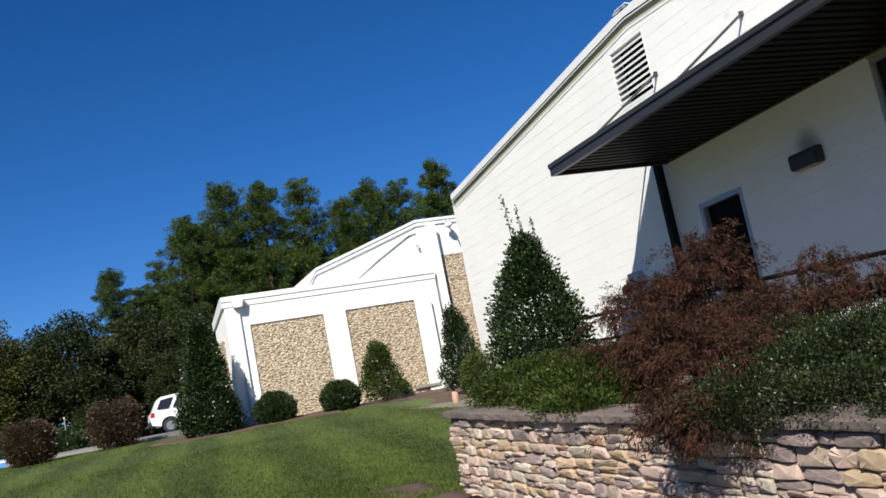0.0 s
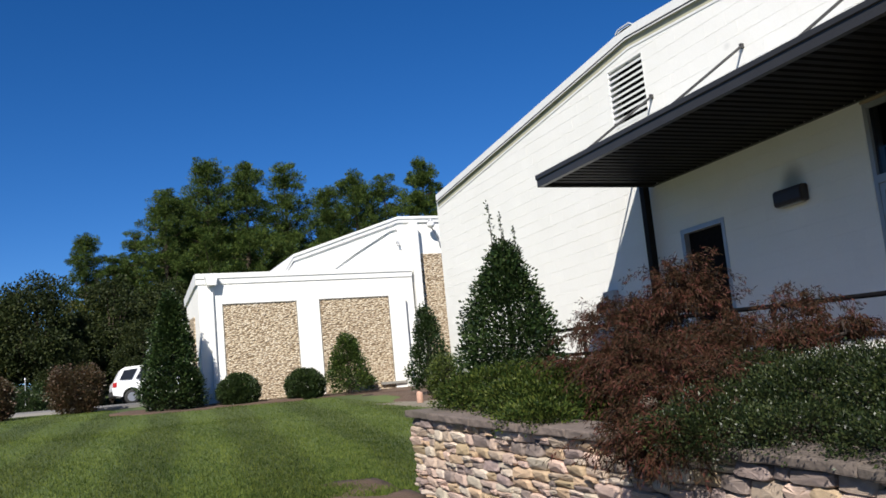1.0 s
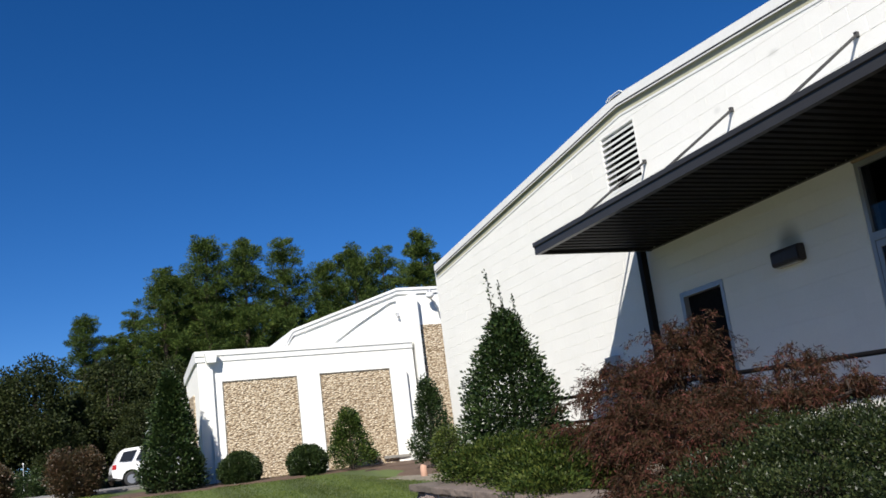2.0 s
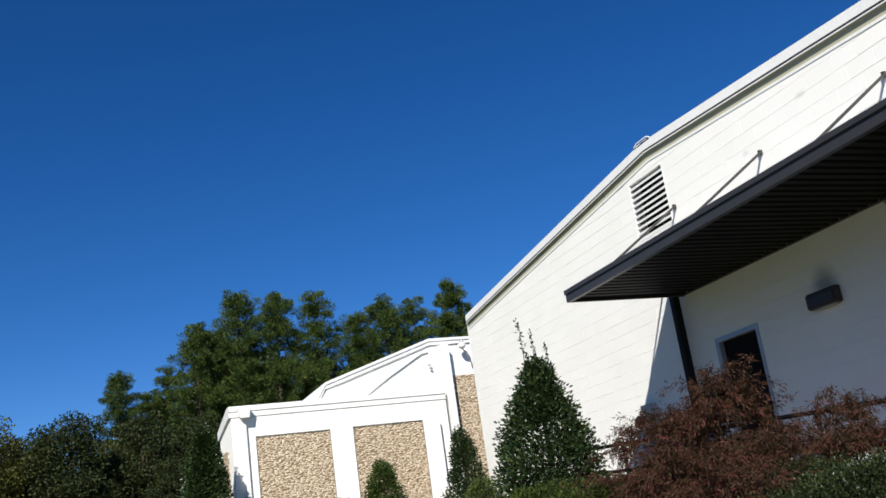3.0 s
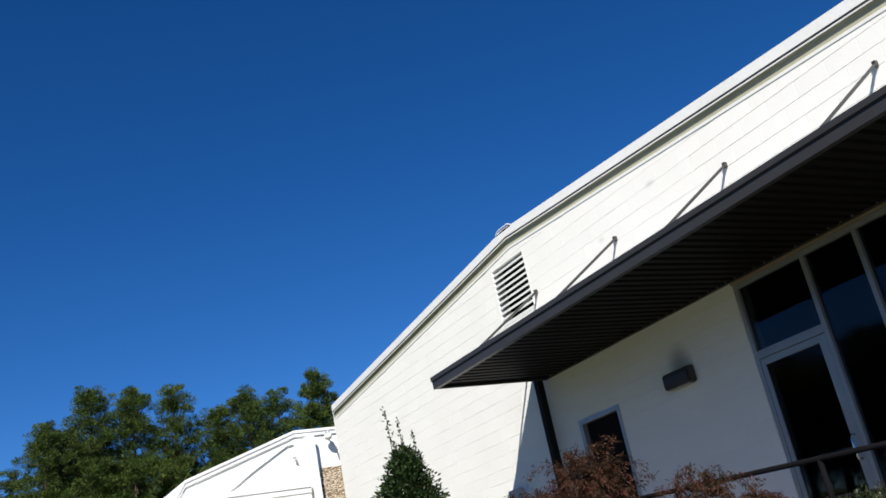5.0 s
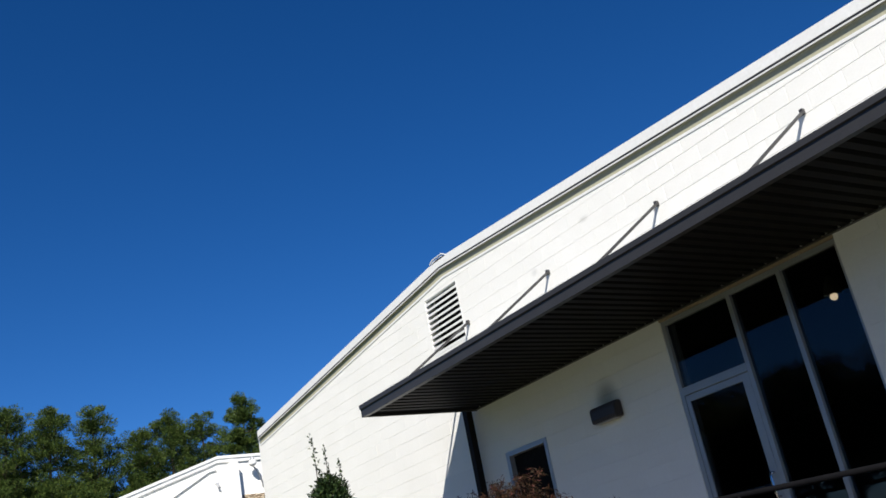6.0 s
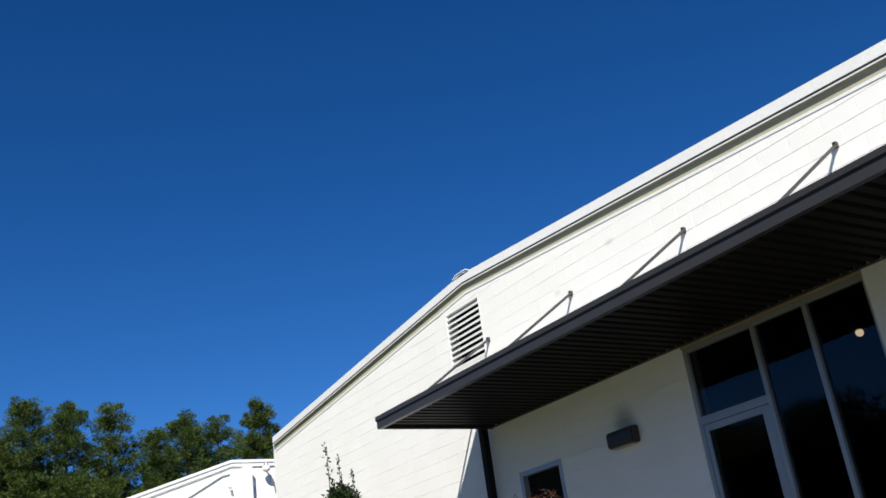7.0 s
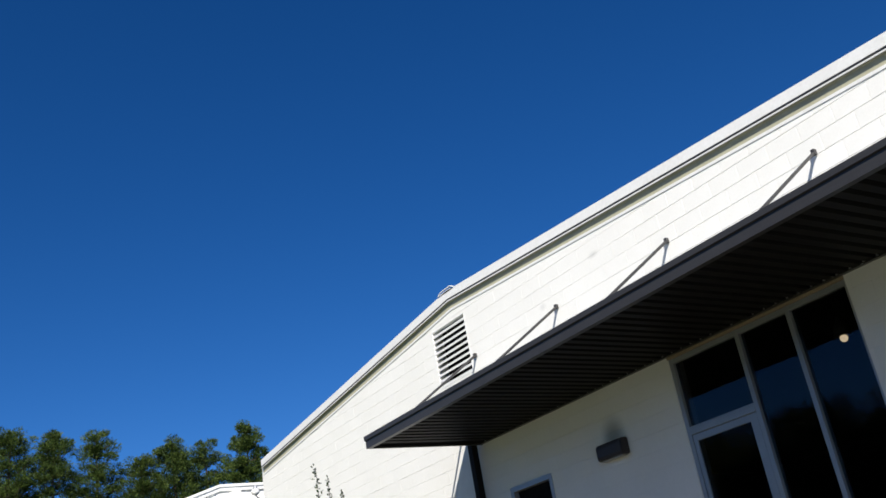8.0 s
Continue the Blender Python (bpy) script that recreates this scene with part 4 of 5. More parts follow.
def build_maple():
    """A laceleaf maple: layered clumps of bowed twigs that end in drooping feathery sprays."""
    rng = np.random.default_rng(57)
    lobes = [((4.0, 5.75, 1.84), (0.46, 0.50, 0.30), 11), ((4.12, 5.6, 2.06), (0.26, 0.34, 0.22), 5), ((4.15, 5.98, 1.74), (0.36, 0.3, 0.24), 7), ((3.62, 5.12, 1.58), (0.42, 0.42, 0.34), 14),
             ((3.22, 4.48, 1.44), (0.30, 0.32, 0.24), 9), ((2.84, 3.86, 1.33), (0.16, 0.22, 0.12), 6), ((4.38, 4.84, 1.82), (0.38, 0.32, 0.22), 8), ((4.45, 4.62, 1.74), (0.3, 0.18, 0.1), 4), ((4.0, 5.1, 1.55), (0.4, 0.4, 0.26), 7),
             ((2.74, 3.95, 1.29), (0.10, 0.24, 0.07), 3), ((4.08, 5.5, 2.2), (0.08, 0.1, 0.16), 2), ((4.02, 6.16, 1.98), (0.24, 0.26, 0.26), 7), ((4.4, 4.34, 1.78), (0.16, 0.16, 0.08), 2), ((3.68, 6.0, 1.68), (0.24, 0.24, 0.12), 6)]
    base = np.array((3.95, 5.3, bed_z(3.95, 5.3)))
    bm = bmesh.new()
    pts, dirs = [], []
    for c, r, count in lobes:
        c, r = np.array(c), np.array(r)
        hub = c * 0.6 + base * 0.4
        rod_bm([(0, 0, -0.05), tuple((hub - base) * 0.6 + (0, 0, 0.12)), tuple(c - base)], [0.035, 0.02, 0.01], 6, bm)
        for i in range(count):
            u = unit(rng, 1)[0]
            if u[2] < -0.2:
                u[2] *= -1
            q = c + u * r * rng.uniform(0.5, 1.0)
            rod_bm([tuple(c - base), tuple((c + q) / 2 - base + (0, 0, 0.04)), tuple(q - base)], [0.009, 0.006, 0.003], 4, bm)
            small = rng.uniform(0.05, 0.12)
            for k in range(int(rng.integers(16, 26))):
                w = unit(rng, 1)[0]
                p = q + w * small * np.array((1, 1, 0.32))
                out = (u * 0.9 + w) * np.array((1, 1, 0.45))
                out = out / (np.linalg.norm(out) + 1e-6) + rng.normal(0, 0.25, 3)
                ln = rng.uniform(0.08, 0.24) * (1.5 if rng.uniform() < 0.12 else 1)
                m = int(ln * 150)
                t = np.linspace(0, 1, m)[:, None]
                curve = p + out * ln * t + np.array((0, 0, 1.0)) * (0.5 * t - 0.85 * t * t) * ln
                if k % 5 == 0:
                    rod_bm([tuple(q - base), tuple(p - base), tuple(curve[m // 2] - base), tuple(curve[-1] - base)], [0.004, 0.003, 0.002, 0.001], 3, bm)
                tang = out + np.array((0, 0, 1.0)) * (0.5 - 1.7 * t)
                for again in range(2):
                    pts.append(curve + rng.normal(0, 0.012, (m, 3)))
                    dirs.append(tang * 0.5 + rng.normal(0, 0.55, (m, 3)) + np.array((0, 0, -0.45)))
    p, d = np.vstack(pts), np.vstack(dirs)
    lo = np.array([bed_floor(a, b) for a, b in p[:, :2]])
    keep = p[:, 2] > lo
    me = cloud_mesh("foliage", p[keep] - base, d[keep], 0.040, 0.0070, L_MAPLE, 54)
    plant("laceleaf_maple", "cascading reddish brown laceleaf maple over the stone wall", "tree", tuple(base), (("limb_frame", mesh_of("limb_frame", bm, M_TWIG)), ("foliage", me)))


build_maple()

# ---- trees ----


def pine_parts(height, radius, seed, base=0.22, n_leaf=95000):
    """A pine: whorls of rising limbs, each ending in separate round tufts of needles."""
    rng = np.random.default_rng(seed)
    bm = rod_bm([(0, 0, -0.3), (0.15 * math.sin(seed), 0.1, height * 0.5), (0.05, 0.05, height * 0.97)], [0.26, 0.17, 0.03], 8)
    cents, outs, size = [], [], []
    whorls = int(height * (1 - base) / 0.62)
    for i in range(whorls):
        s = (i + rng.uniform(-0.3, 0.3)) / whorls
        z = height * (base + (1 - base) * max(0, s))
        turn = rng.uniform(0, 6.28)
        arms = int(rng.integers(4, 7))
        for j in range(arms):
            a = turn + 6.283 * j / arms + rng.uniform(-0.4, 0.4)
            ln = radius * (min(1, (s + 0.3) / 0.5) * max(0.02, 1 - s) ** 0.7 * 1.15 + 0.10) * rng.uniform(0.5, 1.2)
            tip = np.array((ln * math.cos(a), ln * math.sin(a), z + ln * rng.uniform(0.1, 0.5)))
            root = np.array((0, 0, z - 0.1))
            rod_bm([tuple(root), (tip[0] * 0.5, tip[1] * 0.5, z + 0.05), tuple(tip)], [0.06, 0.035, 0.012], 4, bm)
            for f in np.arange(1.0, 0.35, -0.42 / max(ln, 0.6)):
                for q in range(2):
                    cents.append(root + (tip - root) * f + rng.normal(0, 0.17, 3))
                    outs.append((math.cos(a), math.sin(a), 0.9))
                    size.append(rng.uniform(0.32, 0.6))
    for k in range(5):
        cents.append(np.array((rng.normal(0, 0.15), rng.normal(0, 0.15), height * (0.90 + 0.02 * k))))
        outs.append((0, 0, 1))
        size.append(0.34)
    cents, outs, size = np.array(cents), np.array(outs), np.array(size)
    pick = rng.integers(0, len(cents), n_leaf)
    off = unit(rng, n_leaf) * (rng.uniform(0, 1, n_leaf) ** 0.4 * size[pick])[:, None] * np.array([1, 1, 0.72])
    d = off * 2.2 + outs[pick] * 0.4 + rng.normal(0, 0.2, (n_leaf, 3))
    me = cloud_mesh("crown", cents[pick] + off * 0.8, d, 0.19, 0.045, L_PINE, seed)
    return (("trunk", mesh_of("trunk", bm, M_BARK)), ("crown", me))


def broad_parts(height, radius, seed, n_leaf=22000, mat=None):
    rng = np.random.default_rng(seed)
    bm = rod_bm([(0, 0, -0.3), (0.1, 0, height * 0.4), (0.0, 0.1, height * 0.85)], [0.22, 0.16, 0.03], 8)
    cents = []
    for i in range(70):
        u = unit(rng, 1)[0]
        s = rng.uniform(0.5, 1.0)
        p = np.array([u[0] * radius * s, u[1] * radius * s, height * (0.55 + 0.43 * u[2] * s)])
        cents.append(p)
        if i % 3 == 0:
            rod_bm([(0, 0, height * 0.3), tuple(p * 0.55 + np.array([0, 0, height * 0.1])), tuple(p)], [0.07, 0.04, 0.012], 4, bm)
    cents = np.array(cents)
    pick = rng.integers(0, len(cents), n_leaf)
    off = unit(rng, n_leaf) * (rng.uniform(0, 1, n_leaf) ** 0.45)[:, None] * np.array([0.95, 0.95, 0.7])
    me = cloud_mesh("crown", cents[pick] + off, off + rng.normal(0, 0.5, (n_leaf, 3)), 0.18, 0.11, mat or L_TREE, seed)
    return (("trunk", mesh_of("trunk", bm, M_BARK)), ("crown", me))


PINES = [plant("pine_tree", "tall green pine tree beyond the buildings", "tree", (x, y, 3.0), pine_parts(h, r, sd, b), "pines beyond the buildings")
         for x, y, h, r, sd, b in ((11.8, 68.0, 17.3, 2.9, 61, 0.12), (14.5, 68.0, 17.2, 2.8, 62, 0.1), (17.3, 68.0, 17.0, 3.1, 63, 0.12), (27.0, 65.0, 16.5, 2.2, 64, 0.3))]
for i, (x, y, h, src) in enumerate(((8.8, 68.0, 15.2, 1), (20.3, 67.5, 15.2, 0), (22.3, 67.0, 16.2, 1), (24.6, 67.0, 15.8, 2), (5.4, 69.5, 10.6, 3), (3.6, 69.5, 12.3, 0), (7.0, 70.5, 12.6, 2), (10.3, 70.0, 14.8, 0),
                                    (13.0, 73.0, 14.5, 2), (9.9, 73.5, 13.0, 0), (18.6, 73.0, 13.5, 1), (25.6, 74.0, 13.5, 0), (22.0, 74.0, 13.0, 2), (16.0, 76.0, 14.0, 0), (6.8, 74.0, 11.0, 2), (30.5, 70.0, 13.0, 1), (34.0, 72.0, 13.0, 2), (-9.0, 72.0, 9.5, 1), (-13.0, 76.0, 10.0, 0))):
    k = h / (17.3, 17.2, 17.0, 16.5)[src]
    o = copy_thing(PINES[src], Matrix.Translation((x, y, 3.0)) @ Matrix.Rotation(1.3 * i + 0.7, 4, "Z"))
    o.scale = (k * 1.1, k * 1.1, k)
BROADS = [plant("leafy_tree", "dense leafy tree in shade beyond the road", "tree", (x, y, 2.9), broad_parts(h, r, sd, mat=L_TREE2 if sd == 73 else None), "leafy trees beyond the road")
          for x, y, h, r, sd in ((0.2, 57.5, 7.9, 2.6, 71), (4.2, 60.0, 7.8, 2.8, 72), (-3.6, 58.0, 7.7, 2.6, 73))]
# trees near x -42 are out of view: for glass reflections, blocking low sky
for i, (x, y, k, src) in enumerate(((7.5, 61.5, 1.0, 0), (10.5, 62.5, 0.95, 1), (2.2, 61.5, 0.85, 2), (-6.5, 60.0, 1.0, 0), (-10.5, 61.0, 1.0, 1), (13.5, 63.0, 0.9, 2), (-14.5, 62.0, 1.05, 2),
                                    (-1.6, 62.5, 0.95, 1), (5.8, 57.0, 0.62, 0), (8.6, 58.5, 0.6, 2), (1.6, 56.0, 0.5, 1), (-19.0, 63.0, 1.0, 0), (-24.0, 64.0, 1.05, 1), (-42.0, 16.0, 1.35, 0), (-43.0, 20.0, 1.3, 1), (-42.0, 24.0, 1.4, 2), (-43.0, 28.0, 1.3, 0), (-42.0, 32.0, 1.35, 1), (-43.0, 36.0, 1.3, 2), (-42.0, 40.0, 1.4, 0), (-43.0, 44.0, 1.45, 1), (-42.0, 48.0, 1.5, 2), (-43.0, 52.0, 1.5, 0), (-42.0, 56.5, 1.45, 1), (-43.0, 61.0, 1.5, 2), (-42.0, 11.0, 1.35, 2), (-43.0, 6.0, 1.3, 0), (-42.0, 1.0, 1.35, 1), (-43.0, -4.0, 1.3, 2), (-42.0, -9.0, 1.4, 0))):
    o = copy_thing(BROADS[src], Matrix.Translation((x, y, 2.9)) @ Matrix.Rotation(1.1 * i + 0.4, 4, "Z"))
    o.scale = (k, k, k)

# ---- parked car, posts and small things ----
M_CAR = material("white_car_paint", (0.78, 0.78, 0.78), 0.25, 0, (0.74, 0.74, 0.74), 2, 20, 0.0)
M_CARGLASS = material("dark_car_glass", (0.02, 0.022, 0.025), 0.05, 0, (0.015, 0.016, 0.018), 2, 20, 0.0)
M_TYRE = material("tyre_rubber", (0.02, 0.02, 0.02), 0.8, 0, (0.015, 0.015, 0.015), 8, 60, 0.2)
M_TAIL = material("red_tail_lens", (0.45, 0.02, 0.02), 0.2, 0, (0.35, 0.015, 0.015), 8, 60, 0.0)
M_RIM = material("grey_rim", (0.45, 0.45, 0.46), 0.35, 0.8, (0.4, 0.4, 0.41), 8, 60, 0.0)


def build_car(at):
    e = thing("parked_car", "white parked sport utility car with dark windows", "car", at)
    prof = [(0.05, 0.45), (0.0, 0.75), (0.06, 1.0), (0.16, 1.08), (0.42, 1.58), (0.6, 1.68), (1.2, 1.72), (2.3, 1.70), (2.6, 1.62), (3.2, 1.12), (3.9, 1.02), (4.35, 0.9), (4.45, 0.6), (4.4, 0.4)]
    arch = []
    for cx in (3.55, 0.85):
        arch += [(cx + 0.40 * math.cos(a), 0.36 + 0.40 * math.sin(a)) for a in [math.pi * i / 10 for i in range(11)]]
    bm = prism_bm(prof + arch, "y", -0.88, 0.88)
    for v in bm.verts:
        if v.co.z > 1.05:
            v.co.y *= 1 - (v.co.z - 1.05) * 0.28
    bmesh.ops.triangulate(bm, faces=[f for f in bm.faces if len(f.verts) > 4])
    part("body", bm, M_CAR, e)

    def side(pts, name, mat, off):
        for sgn in (-1, 1):
            b = bmesh.new()
            vs = []
            for x, z in pts:
                y = 0.88 * (1 - max(0, z - 1.05) * 0.28)
                vs.append((x, y, z))
            v0 = [b.verts.new((x, sgn * (y - 0.01), z)) for x, y, z in vs]
            v1 = [b.verts.new((x, sgn * (y + off), z)) for x, y, z in vs]
            n = len(vs)
            b.faces.new(v0)
            b.faces.new(v1[::-1])
            for i in range(n):
                b.faces.new((v0[i], v1[i], v1[(i + 1) % n], v0[(i + 1) % n]))
            part(name, b, mat, e)

    side([(0.34, 1.12), (0.56, 1.54), (1.16, 1.60), (0.86, 1.12)], "rear_quarter_window", M_CARGLASS, 0.006)
    side([(1.04, 1.13), (1.32, 1.58), (1.95, 1.58), (1.98, 1.12)], "rear_window", M_CARGLASS, 0.006)
    side([(2.08, 1.12), (2.06, 1.57), (2.5, 1.53), (3.0, 1.12)], "front_window", M_CARGLASS, 0.006)
    side([(0.02, 0.8), (0.06, 1.0), (0.22, 1.02), (0.2, 0.8)], "tail_light", M_TAIL, 0.012)
    part("rear_bumper", box_bm(-0.05, 0.3, -0.86, 0.86, 0.4, 0.62, 0.04), M_TYRE, e, "dark rear bumper")
    for cx in (3.55, 0.85):
        for sy in (-0.78, 0.78):
            w = part("wheel", rod_bm([(cx, sy - 0.11, 0.33), (cx, sy - 0.09, 0.33), (cx, sy + 0.09, 0.33), (cx, sy + 0.11, 0.33)], [0.29, 0.33, 0.33, 0.29], 20), M_TYRE, e, "black tyre", True)
            part("rim", rod_bm([(cx, sy - 0.115, 0.33), (cx, sy + 0.115, 0.33)], 0.2, 14), M_RIM, w)


build_car((3.25, 47.0, lawn_z(0, 47.0) + 0.07))


def lamp_post(x, y, h, globe):
    e = thing("lamp_post" if globe else "sign_post", "thin pale post with a round white lamp" if globe else "thin white post beside the road", "post", (x, y, lawn_z(x, y)))
    part("pole", rod_bm([(0, 0, 0), (0, 0, h)], 0.022, 8), M_GREY, e)
    if globe:
        bm = bmesh.new()
        bmesh.ops.create_uvsphere(bm, u_segments=14, v_segments=10, radius=0.11)
        bmesh.ops.translate(bm, vec=(0, 0, h + 0.08), verts=bm.verts)
        part("globe", bm, M_GREY, e, smooth=True)
    else:
        part("finial", rod_bm([(0, 0, h), (0, 0, h + 0.08)], [0.055, 0.01], 8), M_TRIM, e)


lamp_post(3.19, 29.8, 1.45, True)
lamp_post(-0.36, 54.0, 1.8, False)
pink = thing("clay_pipe", "short upright clay pipe stub in the mulch", "pipe", (6.42, 16.5, 1.56))
M_CLAY = material("clay", (0.55, 0.33, 0.24), 0.8, 0, (0.42, 0.25, 0.18), 6, 50, 0.3)
part("tube", rod_bm([(0, 0, -0.05), (0, 0, 0.24), (0.01, 0, 0.27)], [0.06, 0.06, 0.05], 12), M_CLAY, pink, smooth=True)
sg = thing("yard_sign", "small blue and white sign on a short stake", "sign", (-1.82, 28.3, lawn_z(0, 28.3)))
M_BLUE = material("blue_sign_paint", (0.10, 0.30, 0.62), 0.5, 0, (0.08, 0.25, 0.55), 6, 50, 0.05)
part("stake", rod_bm([(0, 0, -0.05), (0, 0, 0.2)], 0.012, 6), M_GREY, sg)
part("board", box_bm(-0.11, 0.11, -0.02, 0.0, 0.03, 0.24, 0.004), M_BLUE, sg, "blue board")
part("band", box_bm(-0.111, 0.111, -0.024, -0.0205, 0.15, 0.21), M_TRIM, sg, "white band")

# ---- stone retaining wall ----
SX = 2.8
STONE_MATS = [material("ledge_stone", a, 0.85, 0, b, 7, 55, 0.9, 28, "object", 0.22) for a, b in (
    ((0.60, 0.46, 0.36), (0.44, 0.32, 0.25)), ((0.53, 0.40, 0.26), (0.41, 0.29, 0.18)), ((0.34, 0.265, 0.235), (0.23, 0.175, 0.155)), ((0.55, 0.42, 0.34), (0.38, 0.28, 0.23)), ((0.66, 0.56, 0.45), (0.50, 0.41, 0.32)))]


def stone_mesh(seed, mat):
    """A rough field stone of unit length and height, with a worn outline and a bulging broken face."""
    r = random.Random(seed)
    bm = bmesh.new()
    n = 14
    power = r.uniform(0.24, 0.46)
    ring = []
    for i in range(n):
        a = 2 * math.pi * (i + 0.5) / n + r.uniform(-0.12, 0.12)
        c, q = math.cos(a), math.sin(a)
        ring.append((0.5 * math.copysign(abs(c) ** power, c) * r.uniform(0.93, 1.02), 0.5 * math.copysign(abs(q) ** power, q) * r.uniform(0.86, 1.03)))
    tilt = (r.uniform(-0.012, 0.012), r.uniform(-0.014, 0.014))
    proud = lambda y, z: tilt[0] * y * 2 + tilt[1] * z * 2
    back = [bm.verts.new((0.06, y, z)) for y, z in ring]
    mid = [bm.verts.new((-0.018 + proud(y, z) + r.uniform(-0.004, 0.004), y, z)) for y, z in ring]
    front = [bm.verts.new((-0.036 + proud(y, z) + r.uniform(-0.005, 0.005), y * r.uniform(0.84, 0.93), z * r.uniform(0.74, 0.88))) for y, z in ring]
    mid_v = bm.verts.new((-0.044 + r.uniform(-0.004, 0.004), r.uniform(-0.15, 0.15), r.uniform(-0.15, 0.15)))
    for a, b in ((back, mid), (mid, front)):
        for i in range(n):
            bm.faces.new((a[i], a[(i + 1) % n], b[(i + 1) % n], b[i]))
    for i in range(n):
        bm.faces.new((front[i], front[(i + 1) % n], mid_v))
    return mesh_of("stone", bm, mat)


def build_stone_wall():
    y0, y1 = 1.4, 7.43
    e = thing("wall_stone", "low retaining wall of tan and grey ledge stone with slab cap", "wall", kind="structure")
    bm = prism_bm([(y0, 0.0), (y1 - 0.04, 0.0), (y1 - 0.04, cap_z(y1) - 0.068), (y0, cap_z(y0) - 0.068)], "x", SX + 0.03, SX + 0.27)
    part("core", bm, M_MORTAR, e)
    part("return_core", box_bm(SX + 0.275, 4.6, y1 - 0.3, y1 - 0.04, 0.3, cap_z(y1) - 0.07), M_MORTAR, e)
    meshes = [[stone_mesh(100 + 10 * j + i, m) for i in range(5)] for j, m in enumerate(STONE_MATS)]
    r = random.Random(11)
    weights = (4, 3, 3, 3, 3)

    def stone(y, z, w, h, rot=0):
        o = new("stone", r.choice(r.choices(meshes, weights)[0]))
        o.parent = e
        o.matrix_basis = Matrix.Translation((SX + 0.025 + r.uniform(-0.012, 0.012), y, z)) @ Matrix.Rotation(r.uniform(-0.05, 0.05) + 0.07, 4, "X") @ Matrix.Diagonal((1, w, h, 1))

    # wavering courses follow the slope of the cap downwards; some hold two thin stones on one another
    waver = lambda y, k: 0.013 * noise.noise((y * 2.3, k * 3.7, 0)) + 0.007 * noise.noise((y * 7.0, k * 5.1, 2))
    d, k = 0.054, 0
    while d < 1.15:
        h = r.uniform(0.052, 0.088)
        y = y1 - 0.01
        while y > 2.3:
            w = r.uniform(0.10, 0.28)
            yc = y - w / 2
            top = cap_z(yc) - d + (waver(yc, k) if k else 0)
            low = cap_z(yc) - d - h + waver(yc, k + 1)
            if top > lawn_z(0, yc) - 0.02:
                if r.random() < 0.35:
                    cut = low + (top - low) * r.uniform(0.36, 0.64)
                    stone(yc, (top + cut) / 2, w + 0.004, top - cut + 0.004)
                    part_at = w * r.uniform(0.35, 0.65)
                    if w > 0.2 and r.random() < 0.6:
                        stone(y - part_at / 2, (cut + low) / 2, part_at + 0.004, cut - low + 0.004)
                        stone(y - (part_at + w) / 2, (cut + low) / 2, w - part_at + 0.004, cut - low + 0.004)
                    else:
                        stone(yc, (cut + low) / 2, w + 0.004, cut - low + 0.004)
                else:
                    stone(yc, (top + low) / 2, w + 0.004, top - low + 0.004)
            y -= w
        d += h
        k += 1
    y = y1 + 0.03
    i = 0
    while y > 1.5:
        w = r.uniform(0.5, 0.75)
        bm = box_bm(SX - 0.05 + r.uniform(-0.01, 0.01), SX + 0.31, -w / 2 + 0.004, w / 2 - 0.004, -0.052, 0.0, 0.01)
        bmesh.ops.subdivide_edges(bm, edges=[q for q in bm.edges if abs(q.verts[0].co.y - q.verts[1].co.y) > 0.3], cuts=7, use_grid_fill=True)
        for v in bm.verts:
            k = noise.noise((v.co.x * 6, v.co.y * 9 + 7 * i, v.co.z * 20))
            v.co.x += 0.012 * k if v.co.x < SX else 0
            v.co.z += 0.006 * k
        ob = part("cap_slab", bm, M_CAP, e, "rough brown cap slab" if i == 0 else "")
        ob.matrix_basis = Matrix.Translation((0, y - w / 2, cap_z(y - w / 2) + r.uniform(-0.004, 0.004))) @ Matrix.Rotation(math.atan(0.071), 4, "X")
        y -= w
        i += 1
    part("return_cap", box_bm(SX + 0.315, 4.6, y1 - 0.33, y1 + 0.03, cap_z(y1) - 0.067, cap_z(y1) - 0.002, 0.012), M_CAP, e)


build_stone_wall()

# ---- lawn blades ----


def build_blades():
    rng = np.random.default_rng(8)
    n = 300000
    y = 7.0 + 28.0 * rng.uniform(0, 1, n) ** 2.0
    x = rng.uniform(-0.17, 0.40, n) * y + rng.uniform(-0.6, 0.3, n)
    keep = ~((x > 2.6) & (y < 7.6)) & ~((x > 4.4 + 0.25 * (y - 7.3)) & (y < 14)) & ~((x < 2.9) & (y < 7.25)) & (x < 7) & ~((y > 28.8) & (x < 3.2)) & ~((y > 21.6) & (x < 3.6) & (x > 1.9)) & ~((x > 6.5) & (y > 17))
    x, y = x[keep], y[keep]
    z = np.array([lawn_z(a, b) + 0.05 * noise.noise((a * 0.35, b * 0.35, 0)) for a, b in zip(x, y)]) - 0.005
    m = len(x)
    d = rng.normal(0, 0.45, (m, 3)) + np.array([0, 0, 1.0])
    me = cloud_mesh("grass_blades", np.stack([x, y, z], 1), d, 0.036, 0.007, L_GRASS, 9)
    tagged(new("grass_blades", me), "short mown green grass blades on the lawn", "grass", kind="stuff")


L_GRASS = leaf_material("grass_blade", (0.112, 0.146, 0.030), (0.046, 0.074, 0.014), 0.6, 0.45, 0.3, 1.1, 0.15)
add_stripes(L_GRASS)
for node in L_GRASS.node_tree.nodes:
    if node.type == "MAPPING":
        node.inputs["Scale"].default_value = (1, 0.16, 1)
build_blades()

# ---- painted blocks of the gable wall ----


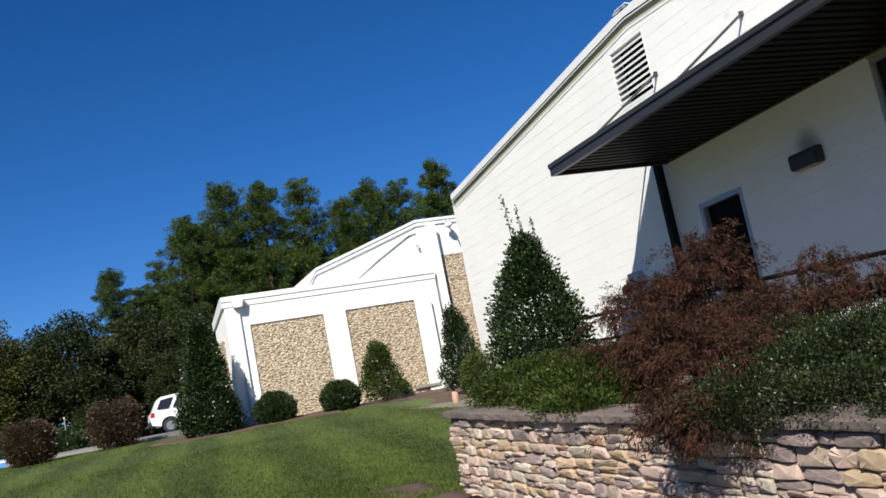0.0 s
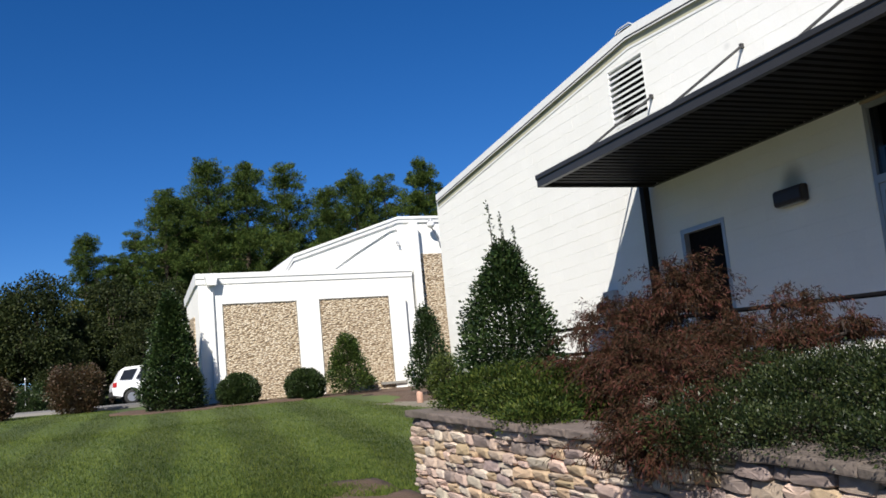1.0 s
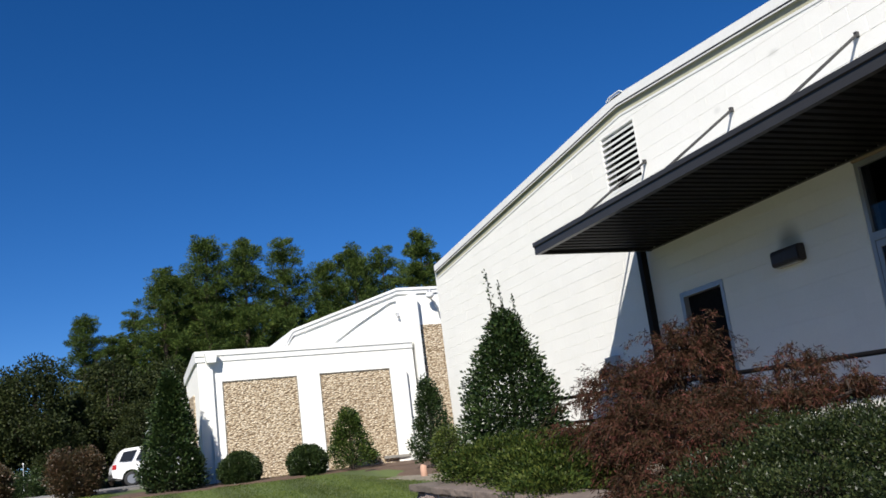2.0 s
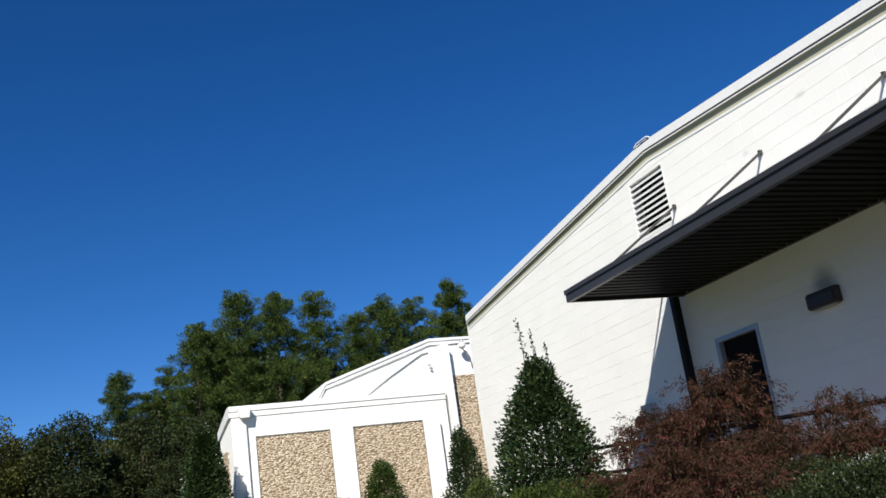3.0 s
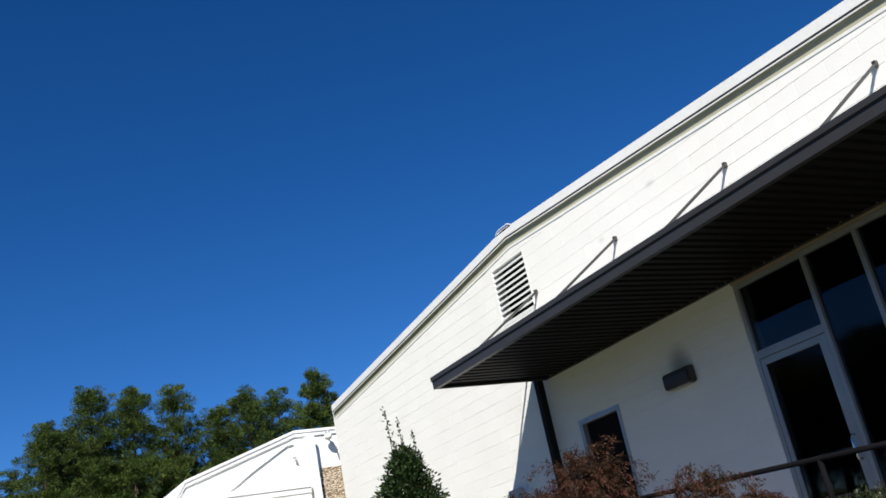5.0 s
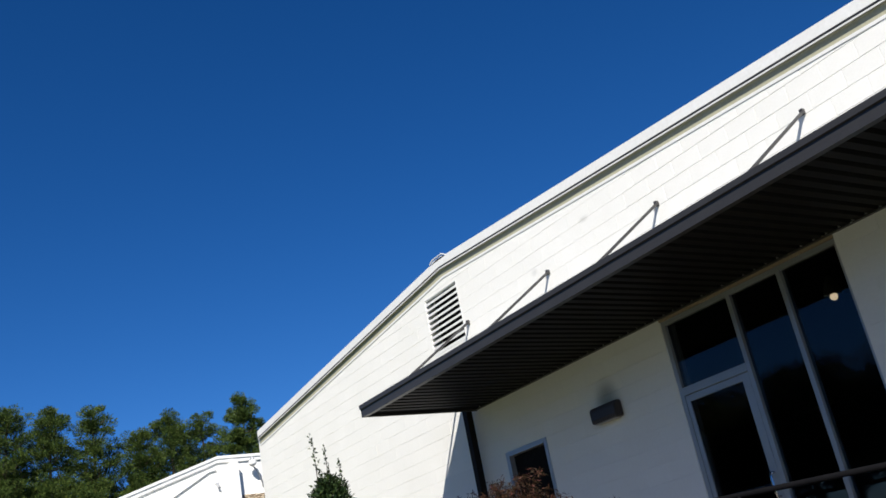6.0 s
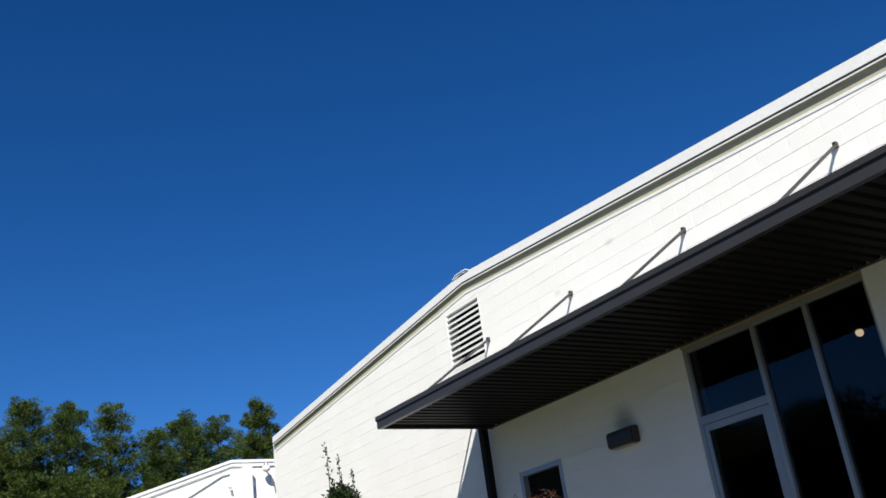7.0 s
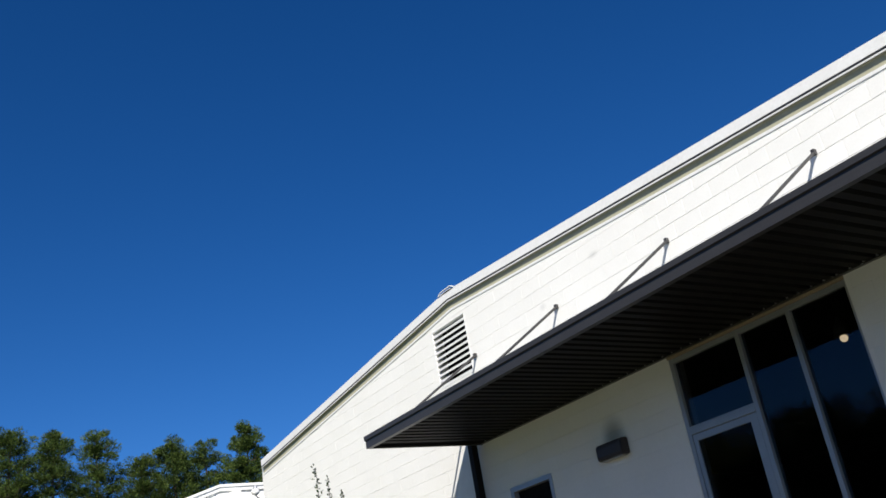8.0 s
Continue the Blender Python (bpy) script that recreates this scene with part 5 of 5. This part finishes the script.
def build_blocks():
    r = random.Random(5)
    cache = {}
    far = bmesh.new()
    ch, cl = 0.2, 0.416
    z = 5.615 - ch * 22
    row = 0
    made = 0
    verts, faces = [], []
    while z < 6.8:
        y = 3.54 - 28 * cl + (cl / 2 if row % 2 else 0)
        while y < Y_FAR:
            a0, a1 = max(y, Y_NEAR) + 0.0016, min(y + cl, Y_FAR) - 0.0016
            top = min(z + ch, min(roof_z(a0), roof_z(a1)) - 0.26)
            if a1 - a0 > 0.03 and top - z > 0.03:
                rects = [(a0, a1, z + 0.002, top - 0.002)]
                for hole in (LOUVER, DOOR, STORE):
                    rects = cut_rect(rects, hole)
                for b0, b1, c0, c1 in rects:
                    if b1 - b0 < 0.02 or c1 - c0 < 0.02:
                        continue
                    p = r.uniform(0, 0.001)
                    fine = c1 < 4.5 and b1 < 11.4
                    if fine:
                        p *= 0.3
                        b0, b1, c0, c1 = b0 - 0.0011, b1 + 0.0011, c0 - 0.0014, c1 + 0.0014
                    if b0 > 3.0 and b1 < 7.6 and c0 > 2.0 and made < 300:
                        key = (round(b1 - b0, 4), round(c1 - c0, 4), fine)
                        if key not in cache:
                            w, h, thin = key
                            bm = bmesh.new()
                            e, back = (0.0006, 0.0004) if thin else (0.003, 0.0025)
                            q = [bm.verts.new((0.008, sy * w / 2, sz * h / 2)) for sy, sz in ((-1, -1), (1, -1), (1, 1), (-1, 1))]
                            f = [bm.verts.new((back, sy * w / 2, sz * h / 2)) for sy, sz in ((-1, -1), (1, -1), (1, 1), (-1, 1))]
                            g = [bm.verts.new((0.0, sy * (w / 2 - e), sz * (h / 2 - e))) for sy, sz in ((-1, -1), (1, -1), (1, 1), (-1, 1))]
                            for u, v in ((q, f), (f, g)):
                                for i in range(4):
                                    bm.faces.new((u[i], u[(i + 1) % 4], v[(i + 1) % 4], v[i]))
                            bm.faces.new(g)
                            cache[key] = mesh_of("block", bm, M_BLOCK)
                        o = new("block", cache[key])
                        o.parent = HALL
                        o.matrix_basis = Matrix.Translation((WX - p, (b0 + b1) / 2, (c0 + c1) / 2))
                        made += 1
                    else:
                        k = len(verts)
                        e = 0.0005 if fine else r.choice((0.0008, 0.001, 0.002, 0.0035))
                        if not fine:
                            shut = 0.0019 if r.random() < 0.5 else 0.0012
                            c0, c1 = c0 - shut, c1 + shut
                        for x, i in ((WX + 0.008, 0), (WX + (0.0004 if fine else 0.0025) - p, 0), (WX - p, e)):
                            j = i * 0.25 - 0.001
                            verts += [(x, b0 + j, c0 + i), (x, b1 - j, c0 + i), (x, b1 - j, c1 - i), (x, b0 + j, c1 - i)]
                        for s in (0, 4):
                            for i in range(4):
                                faces.append((k + s + i, k + s + 4 + i, k + s + 4 + (i + 1) % 4, k + s + (i + 1) % 4))
                        faces.append((k + 11, k + 10, k + 9, k + 8))
            y += cl
        z += ch
        row += 1
    me = bpy.data.meshes.new("block_field")
    me.from_pydata(verts, [], faces)
    me.materials.append(M_BLOCKS)
    o = new("block_field", me)
    o.parent = HALL
    tagged(o, kind="stuff")


build_blocks()
